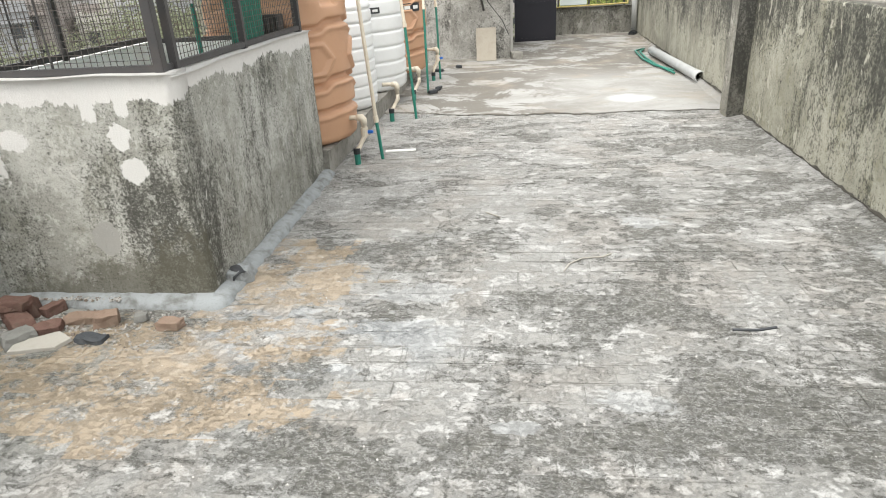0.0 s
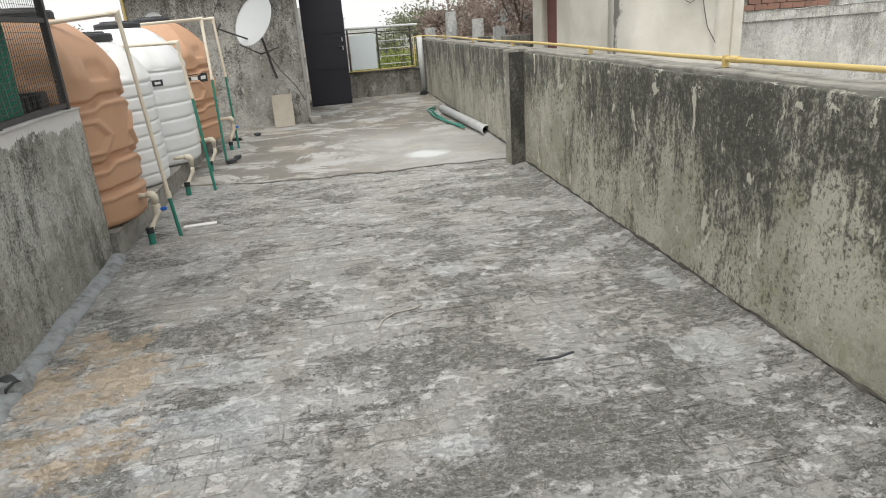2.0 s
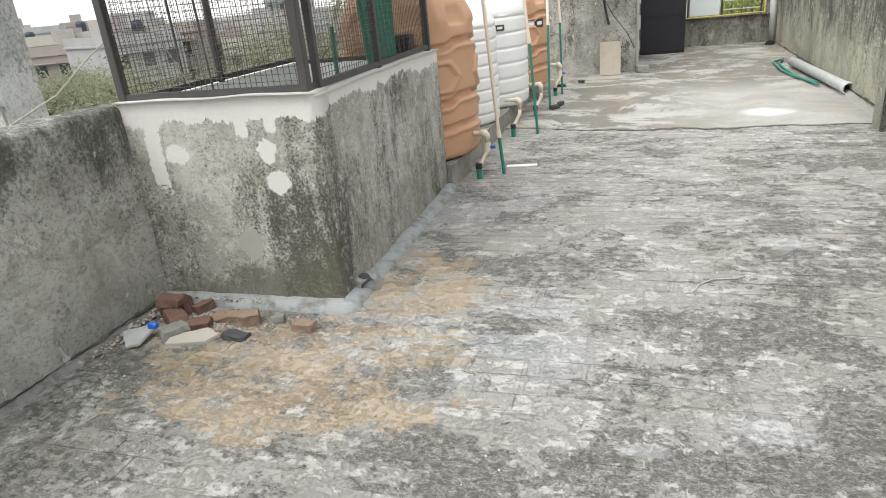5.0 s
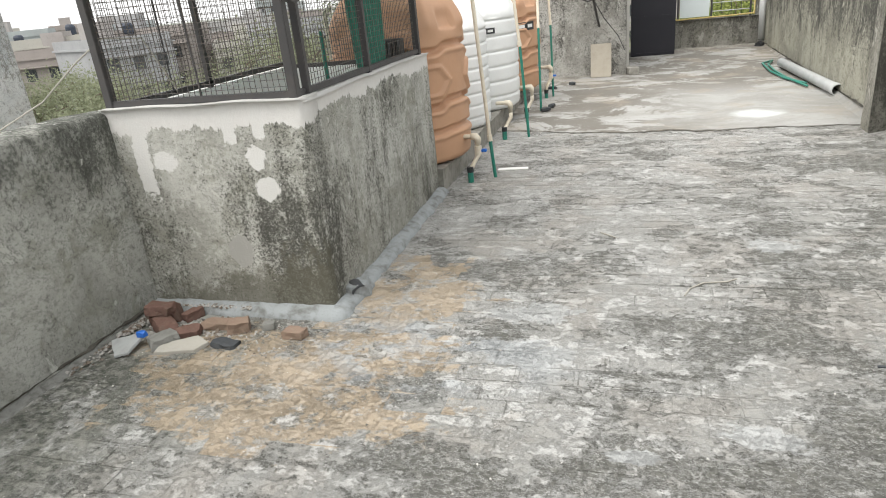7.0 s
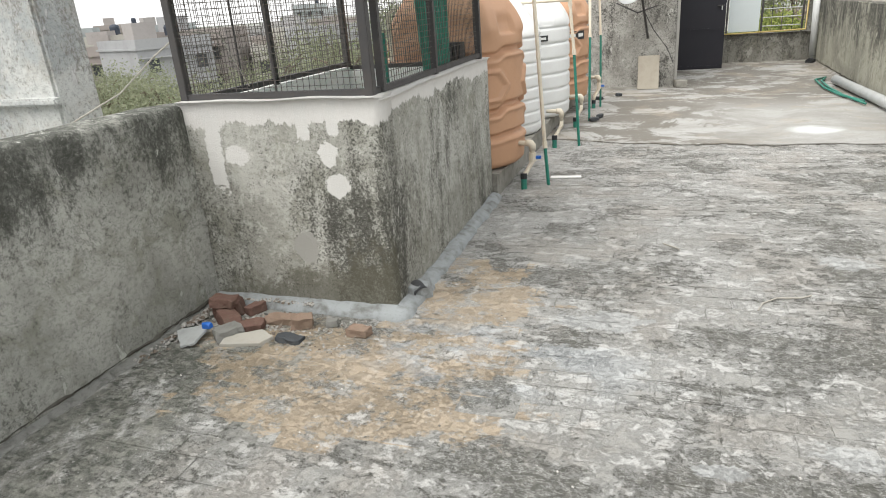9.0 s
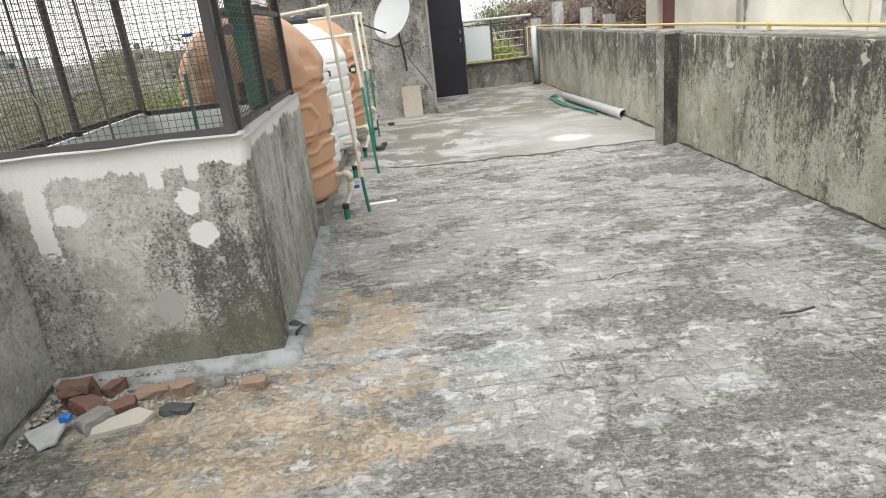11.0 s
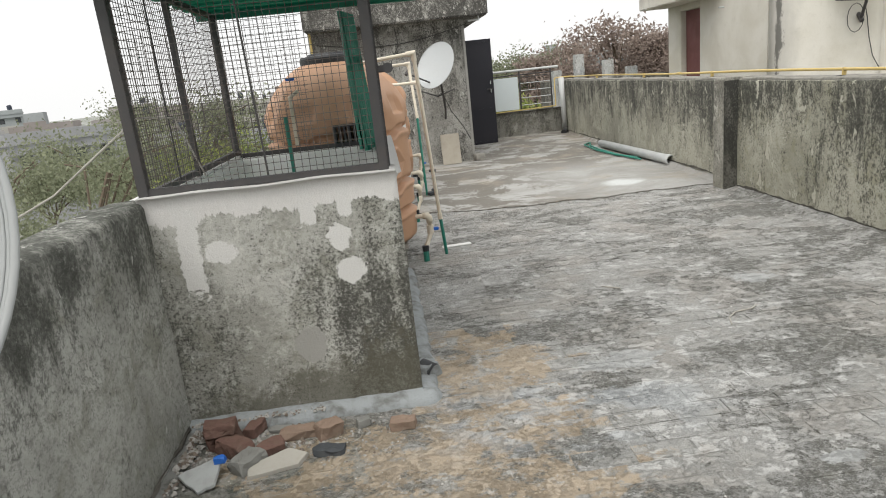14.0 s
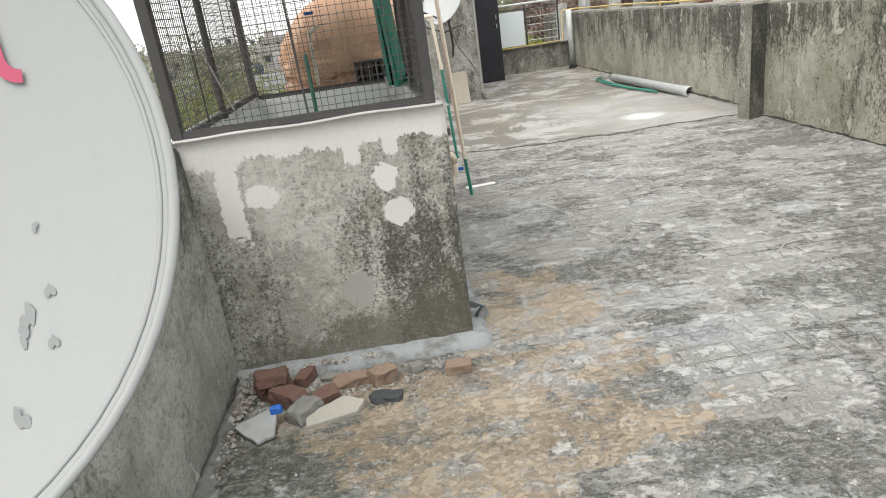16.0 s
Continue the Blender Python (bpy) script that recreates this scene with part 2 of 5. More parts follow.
        dark = m.step(crust, m.math("ADD", lvl, -0.014), m.math("ADD", lvl, 0.016))
        col = m.mix(m.math("MULTIPLY", dark, m.step(fine, 0.28, 0.6, 0.62, 0.95)), col, m.mix(mid, (0.095, 0.097, 0.085), (0.15, 0.147, 0.13)))
        # brushed crust: thin dark wrinkles everywhere, pale ridges in the worn parts
        wrink = m.math("ABSOLUTE", m.math("ADD", m.noise(m.pos((1, 1.5, 1), (4, 3, 0), turn=(0, 0, 12)), 9, 8, 0.76, 0.25), -0.5))
        col = m.mix(m.math("MULTIPLY", m.step(wrink, 0.011, 0.004), 0.5), col, (0.15, 0.147, 0.13))
        ridge = m.math("ABSOLUTE", m.math("ADD", m.noise(m.pos((1, 1.6, 1), (2, 9, 0), turn=(0, 0, 10)), 12, 7, 0.76, 0.25), -0.5))
        col = m.mix(m.math("MULTIPLY", m.step(ridge, 0.02, 0.008), m.math("ADD", m.math("MULTIPLY", dark, 0.5), 0.2)), col, (0.44, 0.44, 0.425))
        # open joints in the worn parts
        open_joint = m.math("MULTIPLY", mortar, m.step(m.noise(m.pos(shift=(2, 5, 0)), 3.3, 6, 0.7), 0.47, 0.56))
        col = m.mix(m.math("MULTIPLY", open_joint, 0.38), col, (0.13, 0.128, 0.113))
        # smooth cement repairs
        rag = m.math("MULTIPLY", m.noise(m.pos((1, 1.2, 1)), 6, 8, 0.76, 0.6), 2.4)
        rep = spot(1.60, 2.30, .24, .22)
        for q in ((1.78, 3.1, .10, .28), (.34, 1.94, .17, .09), (-.09, 1.78, .12, .06), (.67, 3.65, .2, .12), (-.55, 2.75, .3, .14)):
            rep = m.math("MINIMUM", rep, spot(*q))
        rep = m.step(m.math("ADD", rep, rag), 1.95, 1.86)
        col = m.mix(m.math("MULTIPLY", rep, 0.75), col, m.mix(fine, (0.41, 0.42, 0.415), (0.49, 0.50, 0.495)))
        # damp green-black growth along the west parapet
        west = m.step(m.math("ADD", sx, m.math("MULTIPLY", mid, 1.1)), -0.95, -1.75)
        west = m.math("MULTIPLY", west, m.step(sy, 2.85, 2.3))
        moss = m.step(m.noise(m.pos((1.5, 1, 1), turn=(0, 0, 25)), 5, 9, 0.78, 0.6), 0.42, 0.53, 0.2, 0.92)
        col = m.mix(m.math("MULTIPLY", west, moss), col, m.mix(m.step(crust, 0.4, 0.6), (0.25, 0.25, 0.22), (0.1, 0.108, 0.09)))
        # dried sand washed out beside the shaft, held back by the brick edges
        d = m.math("MINIMUM", spot(-1.2, 2.92, .36, .52), spot(-1.6, 2.22, .75, .33))
        d = m.math("MINIMUM", d, spot(-1.5, 1.9, .7, .32))
        d = m.math("ADD", d, m.math("ADD", m.math("MULTIPLY", mid, 2.0), m.math("MULTIPLY", brick, 0.62)))
        sand = m.step(d, 2.32, 2.2)
        sand = m.math("MULTIPLY", sand, m.step(m.noise(m.pos((1, 1.2, 1), (6, 6, 0)), 4.5, 10, 0.82, 0.15), 0.45, 0.5, 0.1, 0.76))
        col = m.mix(sand, col, m.mix(fine, (0.33, 0.258, 0.175), (0.475, 0.385, 0.275)))
        blue = m.math("MULTIPLY", m.step(spot(-0.95, 2.35, .9, .42), 1.0, 0.4), m.step(m.noise(m.pos((1, 1.6, 1), (9, 9, 0)), 3.0, 6, 0.68), 0.48, 0.54))
        col = m.mix(m.math("MULTIPLY", blue, 0.55), col, (0.41, 0.435, 0.45))
        height = m.math("ADD", m.math("MULTIPLY", dark, -0.35), m.math("ADD", m.math("ADD", m.math("MULTIPLY", crust, 0.9), m.math("MULTIPLY", m.step(thin, 0.52, 0.48), 0.22)), m.math("MULTIPLY", m.math("ADD", fine, grit), 0.2)))
    speck = m.step(m.noise(p, 70, 1, 0.4), 0.735, 0.77)
    col = m.mix(m.math("MULTIPLY", speck, 0.7), col, (0.62, 0.61, 0.58))
    col = m.mix(m.math("MULTIPLY", m.step(grit, 0.5, 0.72), 0.22), col, (0.22, 0.215, 0.2))
    if joint:
        filled = m.step(m.noise(m.pos((3, 5, 1)), 1.6, 6, 0.7, 0.8), 0.4, 0.56)
        col = m.mix(m.math("ADD", m.math("MULTIPLY", filled, -0.42), 0.46), col, (0.1, 0.097, 0.084))
    m.color(col)
    return m.bump(height, 0.95 if not screed else 0.35, 0.01).m


def plaster_material(name, base, pale, dark, streaks=0.6, top=1.1, low=0.1, lichen=0.8, olive=(0.2, 0.19, 0.12), seed=0.0, clouds=0.5, flecks=0.8, flakes=0.6, crusts=(), shift=0.0, lean=1.0, size=1.0, pitted=0.45, slow=1.0):
    """Old cement plaster: uneven wash, dark clouds of algae that run down from the top, crowded with small black flecks, and pale flaked patches.
    crusts: (x, y, z, radius, amount) of thick growth. lean: how far the flecks are drawn out downwards. size: how small they are. slow: the share of wide clouds over runs."""
    m = Mat(name, 0.92, 0, 0.2)
    p = m.pos(shift=(seed, seed * 1.7, seed * .3))
    z = m.axis(2)
    big = m.noise(p, 1.7, 5, 0.64, 0.5)
    mid = m.noise(p, 5.5, 7, 0.72, 0.7)
    fine = m.noise(p, 40, 5, 0.75)
    grit = m.noise(p, 150, 3, 0.65)
    col = m.mix(m.step(big, 0.40, 0.60), base, pale)
    col = m.mix(m.math("MULTIPLY", m.step(mid, 0.48, 0.66), 0.6), col, olive)
    run = m.noise(m.pos((5, 5, 1.2), (seed, seed, 0)), 1.5, 6, 0.68, 0.5)
    wide = m.noise(m.pos((1, 1, .8), (seed * 2, 1, 0)), 1.3, 3, 0.5)
    dens = m.math("ADD", m.math("MULTIPLY", m.step(z, low, top), 0.8 * streaks), m.math("MULTIPLY", m.math("ADD", wide, -0.5), 1.7 * slow))
    dens = m.math("ADD", dens, m.math("MULTIPLY", m.math("ADD", run, -0.5), 2.0 / slow))
    dens = m.math("ADD", dens, m.math("ADD", m.math("MULTIPLY", m.math("ADD", mid, -0.5), 0.7), shift))
    for cx, cy, cz, r, k in crusts:
        off = m.n.new("ShaderNodeVectorMath")
        off.operation = "DISTANCE"
        m.l.new(m.pos(), off.inputs[0])
        off.inputs[1].default_value = (cx, cy, cz)
        dens = m.math("ADD", dens, m.math("MULTIPLY", m.step(m.math("ADD", off.outputs["Value"], m.math("MULTIPLY", m.math("ADD", mid, -0.5), r)), r, r * .4), k))
    col = m.mix(m.step(dens, 0.12, 0.62, 0.0, clouds), col, tuple(c * 1.7 for c in dark))
    # flecks of two sizes, the denser the darker the cloud
    for vec, scale, a, k in ((m.pos((2.2, 2.2, 2.2 / (1 + lean)), (seed, 3, seed)), 21 * size, 0.575, 0.17), (m.pos(shift=(seed, seed, 1)), 46 * size, 0.575, 0.14)):
        lvl = m.math("ADD", m.math("MULTIPLY", dens, -k), a)
        spot = m.noise(vec, scale, 7, 0.8, 0.3)
        col = m.mix(m.math("MULTIPLY", m.step(spot, m.math("ADD", lvl, -0.012), m.math("ADD", lvl, 0.016)), flecks), col, dark)
    pits = m.noise(m.pos((1, 1, 1.5), (1, seed, 4)), 30, 9, 0.86)
    col = m.mix(m.math("MULTIPLY", m.step(pits, 0.525, 0.55), pitted), col, tuple(c * .5 for c in base))
    bright = tuple(min(0.62, c * 1.25) for c in pale)
    chip = m.noise(m.pos((1, 1, .8), (3, seed, 1)), 24, 8, 0.82)
    col = m.mix(m.math("MULTIPLY", m.step(chip, 0.56, 0.585), lichen * 0.65), col, bright)
    flake = m.noise(m.pos((2, 2, 1.1), (seed + 5, 1, 2)), 3.4, 8, 0.72, 0.5)
    col = m.mix(m.math("MULTIPLY", m.step(flake, flakes - 0.012, flakes - 0.004), 0.45), col, dark)
    col = m.mix(m.math("MULTIPLY", m.step(flake, flakes, flakes + 0.01), 0.8), col, bright)
    col = m.mix(m.math("MULTIPLY", m.step(grit, 0.45, 0.75), 0.3), col, tuple(c * .6 for c in base))
    m.color(col)
    h = m.math("ADD", m.math("MULTIPLY", mid, 0.5), m.math("ADD", m.math("MULTIPLY", fine, 0.35), m.math("MULTIPLY", grit, 0.2)))
    h = m.math("ADD", h, m.math("MULTIPLY", m.step(flake, flakes - 0.01, flakes + 0.005), 0.25))
    m.bump(h, 0.65, 0.014)
    return m


def plain_material(name, c, rough=0.6, metal=0.0, spec=0.4, dirt=0.25, dirt_c=(0.12, 0.11, 0.09), scale=6.0, bump=0.1, local=True):
    m = Mat(name, rough, metal, spec)
    p = m.pos(local=local)
    a = m.noise(p, scale, 5, 0.65, 0.3)
    b = m.noise(p, scale * 9, 4, 0.7)
    col = m.mix(m.math("MULTIPLY", m.step(a, 0.42, 0.75), dirt), c, dirt_c)
    col = m.mix(m.math("MULTIPLY", m.step(b, 0.5, 0.8), dirt * .7), col, tuple(x * .6 for x in c))
    m.color(col)
    m.rough(m.step(a, 0.2, 0.8, max(0.05, rough - .12), min(1, rough + .15)))
    m.bump(b, bump, 0.004)
    return m.m


FLOOR = floor_material("brick_terrace_cement")
SCREED = floor_material("cement_screed", True)
JOINT = floor_material("dirt_and_mortar_joint", False, True)
# for dirt at the wall feet and the painted shade at the screed's edge
DIRT_AND_SHADE = plain_material("dark_dirt_and_edge_shade", (0.075, 0.07, 0.06), 0.95, 0, 0.2, 0.6, (0.16, 0.155, 0.135), 14, 0.6, False)
GOLA = plain_material("blue_grey_cement", (0.29, 0.31, 0.315), 0.92, 0, 0.2, 0.8, (0.105, 0.102, 0.088), 11, 0.9, False)
FILLET = plain_material("rough_cement_fillet", (0.29, 0.28, 0.25), 0.95, 0, 0.2, 0.75, (0.11, 0.105, 0.09), 9, 0.9, False)
PARAPET = plaster_material("weathered_parapet_plaster", (0.33, 0.322, 0.258), (0.47, 0.458, 0.38), (0.055, 0.056, 0.049), 0.85, 1.1, 0.1, 0.4, (0.265, 0.258, 0.165), clouds=0.64, flakes=0.595, shift=-.13, pitted=.3, crusts=((1.93, 2.5, .75, .9, .12),)).m
PARAPET_FAR = plaster_material("weathered_far_parapet_plaster", (0.31, 0.302, 0.25), (0.45, 0.44, 0.365), (0.06, 0.06, 0.054), 0.9, 1.15, 0.1, 0.6, (0.27, 0.265, 0.2), 6.2, clouds=0.6, flakes=0.61, shift=-.2, pitted=.25).m
PARAPET_L = plaster_material("damp_parapet_plaster", (0.27, 0.272, 0.246), (0.41, 0.413, 0.38), (0.05, 0.052, 0.045), 0.45, 1.2, 0.3, 0.4, (0.19, 0.193, 0.15), 3.3, clouds=0.85, flecks=0.6, flakes=0.63, shift=0.05, lean=.3, pitted=.5, slow=1.15).m
PIER_DARK = plaster_material("dark_pier_plaster", (0.11, 0.106, 0.092), (0.18, 0.176, 0.155), (0.04, 0.04, 0.035), 0.8, 1.1, 0, 0.2, (0.1, 0.1, 0.08), 1.3, flakes=.7).m
TOWER = plaster_material("bare_tower_plaster", (0.26, 0.254, 0.23), (0.43, 0.422, 0.39), (0.06, 0.058, 0.053), 0.5, 3.0, 0.2, 0.6, (0.17, 0.166, 0.145), 8.1, clouds=.55, flecks=.85, flakes=.6, lean=.2, shift=.02).m
LOW_WALL = plaster_material("grey_low_wall_plaster", (0.2, 0.195, 0.17), (0.29, 0.285, 0.255), (0.06, 0.058, 0.05), 0.5, 0.7, 0, 0.4, (0.14, 0.135, 0.1), 5.2).m
GRAVEL = plain_material("grey_gravelly_cement", (0.2, 0.202, 0.19), 0.95, 0, 0.2, 0.8, (0.075, 0.075, 0.065), 26, 1.0, False)
PIER_PALE = plaster_material("pale_pier_plaster", (0.3, 0.29, 0.25), (0.42, 0.405, 0.355), (0.1, 0.098, 0.085), 0.3, 1.2, 0, 0.3, (0.27, 0.26, 0.2), 4.7, clouds=.4, flecks=.6).m
BRICK_WALL = plain_material("sooty_wall_brick", (0.26, 0.15, 0.115), 0.92, 0, 0.2, 0.8, (0.15, 0.105, 0.085), 7, 0.8, False)
SCUFF = plain_material("grey_scuff", (0.262, 0.274, 0.27), 0.7, 0, 0.3, 0.5, (0.29, 0.302, 0.298), 60, 0)


def cream_material():
    """Pale house plaster with grey weather runs under the roof and one black run down a chase."""
    m = Mat("cream_house_plaster", 0.92, 0, 0.2)
    p = m.pos()
    y, z = m.axis(1), m.axis(2)
    a = m.noise(p, 1.2, 5, 0.6, 0.4)
    b = m.noise(p, 14, 6, 0.75)
    col = m.mix(m.step(a, 0.35, 0.65), (0.60, 0.57, 0.49), (0.69, 0.665, 0.595))
    run = m.noise(m.pos((5, 5, .5)), 1.3, 6, 0.7)
    col = m.mix(m.math("MULTIPLY", m.step(m.math("ADD", run, m.math("MULTIPLY", z, 0.12)), 0.86, 1.0), 0.5), col, (0.45, 0.435, 0.40))
    col = m.mix(m.math("MULTIPLY", m.step(b, 0.56, 0.66), 0.25), col, (0.5, 0.47, 0.41))
    off = m.math("ADD", m.math("ABSOLUTE", m.math("ADD", y, -10.04)), m.math("MULTIPLY", m.math("ABSOLUTE", m.math("ADD", m.axis(0), -4.73)), 0.8))
    edge = m.math("ADD", off, m.math("MULTIPLY", m.noise(m.pos((3, 3, 1.2)), 2.2, 9, 0.78), 0.36))
    roof = m.step(m.math("ADD", z, m.math("MULTIPLY", m.noise(m.pos((2, 2, .8), (1, 0, 4)), 1.6, 8, 0.74), 1.1)), 2.9, 3.3)
    col = m.mix(m.math("MULTIPLY", roof, 0.5), col, (0.42, 0.41, 0.38))
    col = m.mix(m.math("MULTIPLY", m.step(edge, 0.56, 0.26), 0.6), col, (0.42, 0.41, 0.385))
    col = m.mix(m.math("MULTIPLY", m.step(edge, 0.265, 0.225), 0.85), col, (0.1, 0.098, 0.09))
    m.color(col)
    return m.bump(b, 0.4, 0.01).m


CREAM = cream_material()
PEELED = plaster_material("peeling_grey_paint", (0.38, 0.40, 0.40), (0.55, 0.56, 0.54), (0.2, 0.19, 0.17), 0.4, 2.5, 0.3, 0.4, (0.42, 0.40, 0.36), 2.2).m


def shaft_material():
    """Bare mottled plaster with a band of white putty brushed along the top."""
    pm = plaster_material("puttied_shaft_plaster", (0.32, 0.318, 0.283), (0.46, 0.458, 0.42), (0.055, 0.055, 0.047), 0.1, 1.2, 0.2, 0.8, (0.205, 0.205, 0.16), 6.4, clouds=.5, flecks=.85, flakes=.64, lean=-.2, size=1.5,                           shift=-.1, crusts=((-1.66, 2.68, .36, .42, .38), (-1.55, 4.3, .2, .6, .25)))
    old = pm.b.inputs["Base Color"].links[0].from_socket
    z = pm.axis(2)
    rag = pm.noise(pm.pos((11, 9, 3.0), (1, 2, 0)), 1.0, 6, 0.76, 0.6)
    rag2 = pm.noise(pm.pos((2.6, 1.6, 0.2), (4, 1, 0)), 1.2, 1, 0.5)
    edge = pm.math("ADD", z, pm.math("ADD", pm.math("MULTIPLY", rag, 0.2), pm.math("MULTIPLY", rag2, 0.16)))
    band = pm.step(edge, 1.172, 1.178)
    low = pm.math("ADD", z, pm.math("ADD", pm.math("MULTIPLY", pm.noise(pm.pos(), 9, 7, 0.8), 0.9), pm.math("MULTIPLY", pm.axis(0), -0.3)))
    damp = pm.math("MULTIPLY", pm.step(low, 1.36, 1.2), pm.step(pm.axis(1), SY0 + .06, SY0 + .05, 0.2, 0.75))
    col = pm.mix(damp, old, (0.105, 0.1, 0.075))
    col = pm.mix(band, col, pm.mix(pm.noise(pm.pos(), 30, 4, 0.7), (0.55, 0.54, 0.515), (0.66, 0.65, 0.625)))
    # hand-sized putty repairs on the front face
    sx, sy = pm.axis(0), pm.axis(1)
    wob = pm.math("MULTIPLY", pm.noise(pm.pos((1, 1, 1), (3, 3, 3)), 11, 8, 0.8, 0.8), 2.0)

    def smear(cx, cz, rx, rz, square=False):
        a = pm.math("ABSOLUTE", pm.math("MULTIPLY", pm.math("ADD", sx, -cx), 1 / rx))
        b = pm.math("ABSOLUTE", pm.math("MULTIPLY", pm.math("ADD", z, -cz), 1 / rz))
        d = pm.math("MAXIMUM", a, b) if square else pm.math("SQRT", pm.math("ADD", pm.math("MULTIPLY", a, a), pm.math("MULTIPLY", b, b)))
        return pm.math("ADD", d, wob)
    d = smear(-1.83, .825, .055, .068)
    for q in ((-1.795, .67, .07, .06), (-2.35, .82, .075, .055), (-2.475, .85, .048, .22, True), (-1.955, 1.0, .035, .11, True), (-1.79, .99, .03, .08, True)):
        d = pm.math("MINIMUM", d, smear(*q))
    front = pm.step(sy, SY0 + .06, SY0 + .05)
    col = pm.mix(pm.math("MULTIPLY", pm.step(smear(-2.03, .335, .075, .085), 1.98, 1.92), front), col, (0.33, 0.325, 0.30))
    col = pm.mix(pm.math("MULTIPLY", pm.step(d, 1.98, 1.94), front), col, (0.60, 0.595, 0.57))
    pm.color(col)
    return pm.m


SY0 = 2.66
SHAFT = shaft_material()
PEELED_CREAM = plaster_material("peeling_cream_wash", (0.50, 0.49, 0.46), (0.66, 0.65, 0.61), (0.2, 0.195, 0.18), 0.3, 1.2, 0.2, 0.6, (0.5, 0.47, 0.4), 2.9, clouds=.4, flecks=.6, flakes=.6).m
LIT_SIDE = plain_material("lit_side_plaster", (0.35, 0.345, 0.32), 0.92, 0, 0.2, 0.3, (0.22, 0.21, 0.19), 12, 0.4, False)
INNER = plain_material("white_washed_plaster", (0.84, 0.84, 0.82), 0.9, 0, 0.2, 0.25, (0.4, 0.39, 0.36), 4, 0.4, False)
STEEL = plain_material("dark_painted_steel", (0.06, 0.058, 0.058), 0.5, 0.1, 0.4, 0.4, (0.1, 0.085, 0.075), 8, 0.2)
WIRE = plain_material("rusty_wire_mesh", (0.1, 0.092, 0.085), 0.6, 0.2, 0.4, 0.4, (0.12, 0.07, 0.04), 10, 0.1)
GREEN_SHEET = plain_material("green_plastic_sheet", (0.018, 0.21, 0.14), 0.45, 0, 0.5, 0.35, (0.02, 0.07, 0.05), 5, 0.1)
TANK_BROWN = plain_material("terracotta_polythene", (0.50, 0.295, 0.18), 0.5, 0, 0.4, 0.22, (0.36, 0.215, 0.13), 3, 0.12)
TANK_WHITE = plain_material("white_polythene", (0.70, 0.71, 0.70), 0.45, 0, 0.4, 0.18, (0.5, 0.49, 0.46), 3, 0.1)
LID = plain_material("black_plastic_lid", (0.025, 0.027, 0.03), 0.5, 0, 0.4, 0.3, (0.12, 0.12, 0.11), 6, 0.1)
CREAM_PIPE = plain_material("cream_plastic_pipe", (0.66, 0.60, 0.49), 0.45, 0, 0.45, 0.25, (0.4, 0.35, 0.26), 9, 0.05)
GREEN_PIPE = plain_material("green_plastic_pipe", (0.02, 0.19, 0.14), 0.45, 0, 0.45, 0.3, (0.1, 0.16, 0.12), 9, 0.05)
GREY_PIPE = plain_material("pale_grey_plastic_pipe", (0.5, 0.515, 0.51), 0.5, 0, 0.4, 0.3, (0.3, 0.3, 0.28), 5, 0.05)
BLUE = plain_material("blue_plastic_handle", (0.02, 0.13, 0.5), 0.4, 0, 0.5, 0.1)
YELLOW = plain_material("yellow_painted_pipe", (0.58, 0.44, 0.17), 0.5, 0, 0.4, 0.3, (0.4, 0.3, 0.12), 5, 0.1)
DOOR_BLACK = plain_material("black_painted_sheet_door", (0.02, 0.02, 0.027), 0.5, 0.1, 0.4, 0.25, (0.05, 0.045, 0.05), 3, 0.1)
DOOR_RED = plain_material("dull_red_door", (0.17, 0.065, 0.06), 0.65, 0, 0.3, 0.3, (0.1, 0.06, 0.05), 4, 0.1)
BOARD = plain_material("pale_stone_board", (0.42, 0.385, 0.32), 0.8, 0, 0.3, 0.35, (0.25, 0.21, 0.16), 5, 0.2)
DISH = plain_material("grey_white_dish_paint", (0.30, 0.314, 0.31), 0.5, 0.0, 0.4, 0.16, (0.42, 0.42, 0.4), 4, 0.03)
DISH_SMALL = plain_material("pale_dish_paint", (0.43, 0.45, 0.455), 0.5, 0.0, 0.4, 0.2, (0.4, 0.4, 0.38), 4, 0.03)
PINK = plain_material("pink_print", (0.42, 0.075, 0.135), 0.6, 0, 0.3, 0.1)
LOGO_BLUE = plain_material("blue_print", (0.03, 0.12, 0.36), 0.6, 0, 0.3, 0.1)
WHITE_PAINT = plain_material("white_paint", (0.72, 0.72, 0.7), 0.6, 0, 0.3, 0.15)


def see_through(mat, share):
    """Lets part of the light that falls on one side out at the other, as thin leaves and plastic sheets do."""
    t = mat.node_tree
    b = t.nodes["Principled BSDF"]
    tr, mx = t.nodes.new("ShaderNodeBsdfTranslucent"), t.nodes.new("ShaderNodeMixShader")
    t.links.new(b.inputs["Base Color"].links[0].from_socket, tr.inputs[0])
    mx.inputs[0].default_value = share
    t.links.new(b.outputs[0], mx.inputs[1])
    t.links.new(tr.outputs[0], mx.inputs[2])
    t.links.new(mx.outputs[0], t.nodes["Material Output"].inputs[0])
    return mat


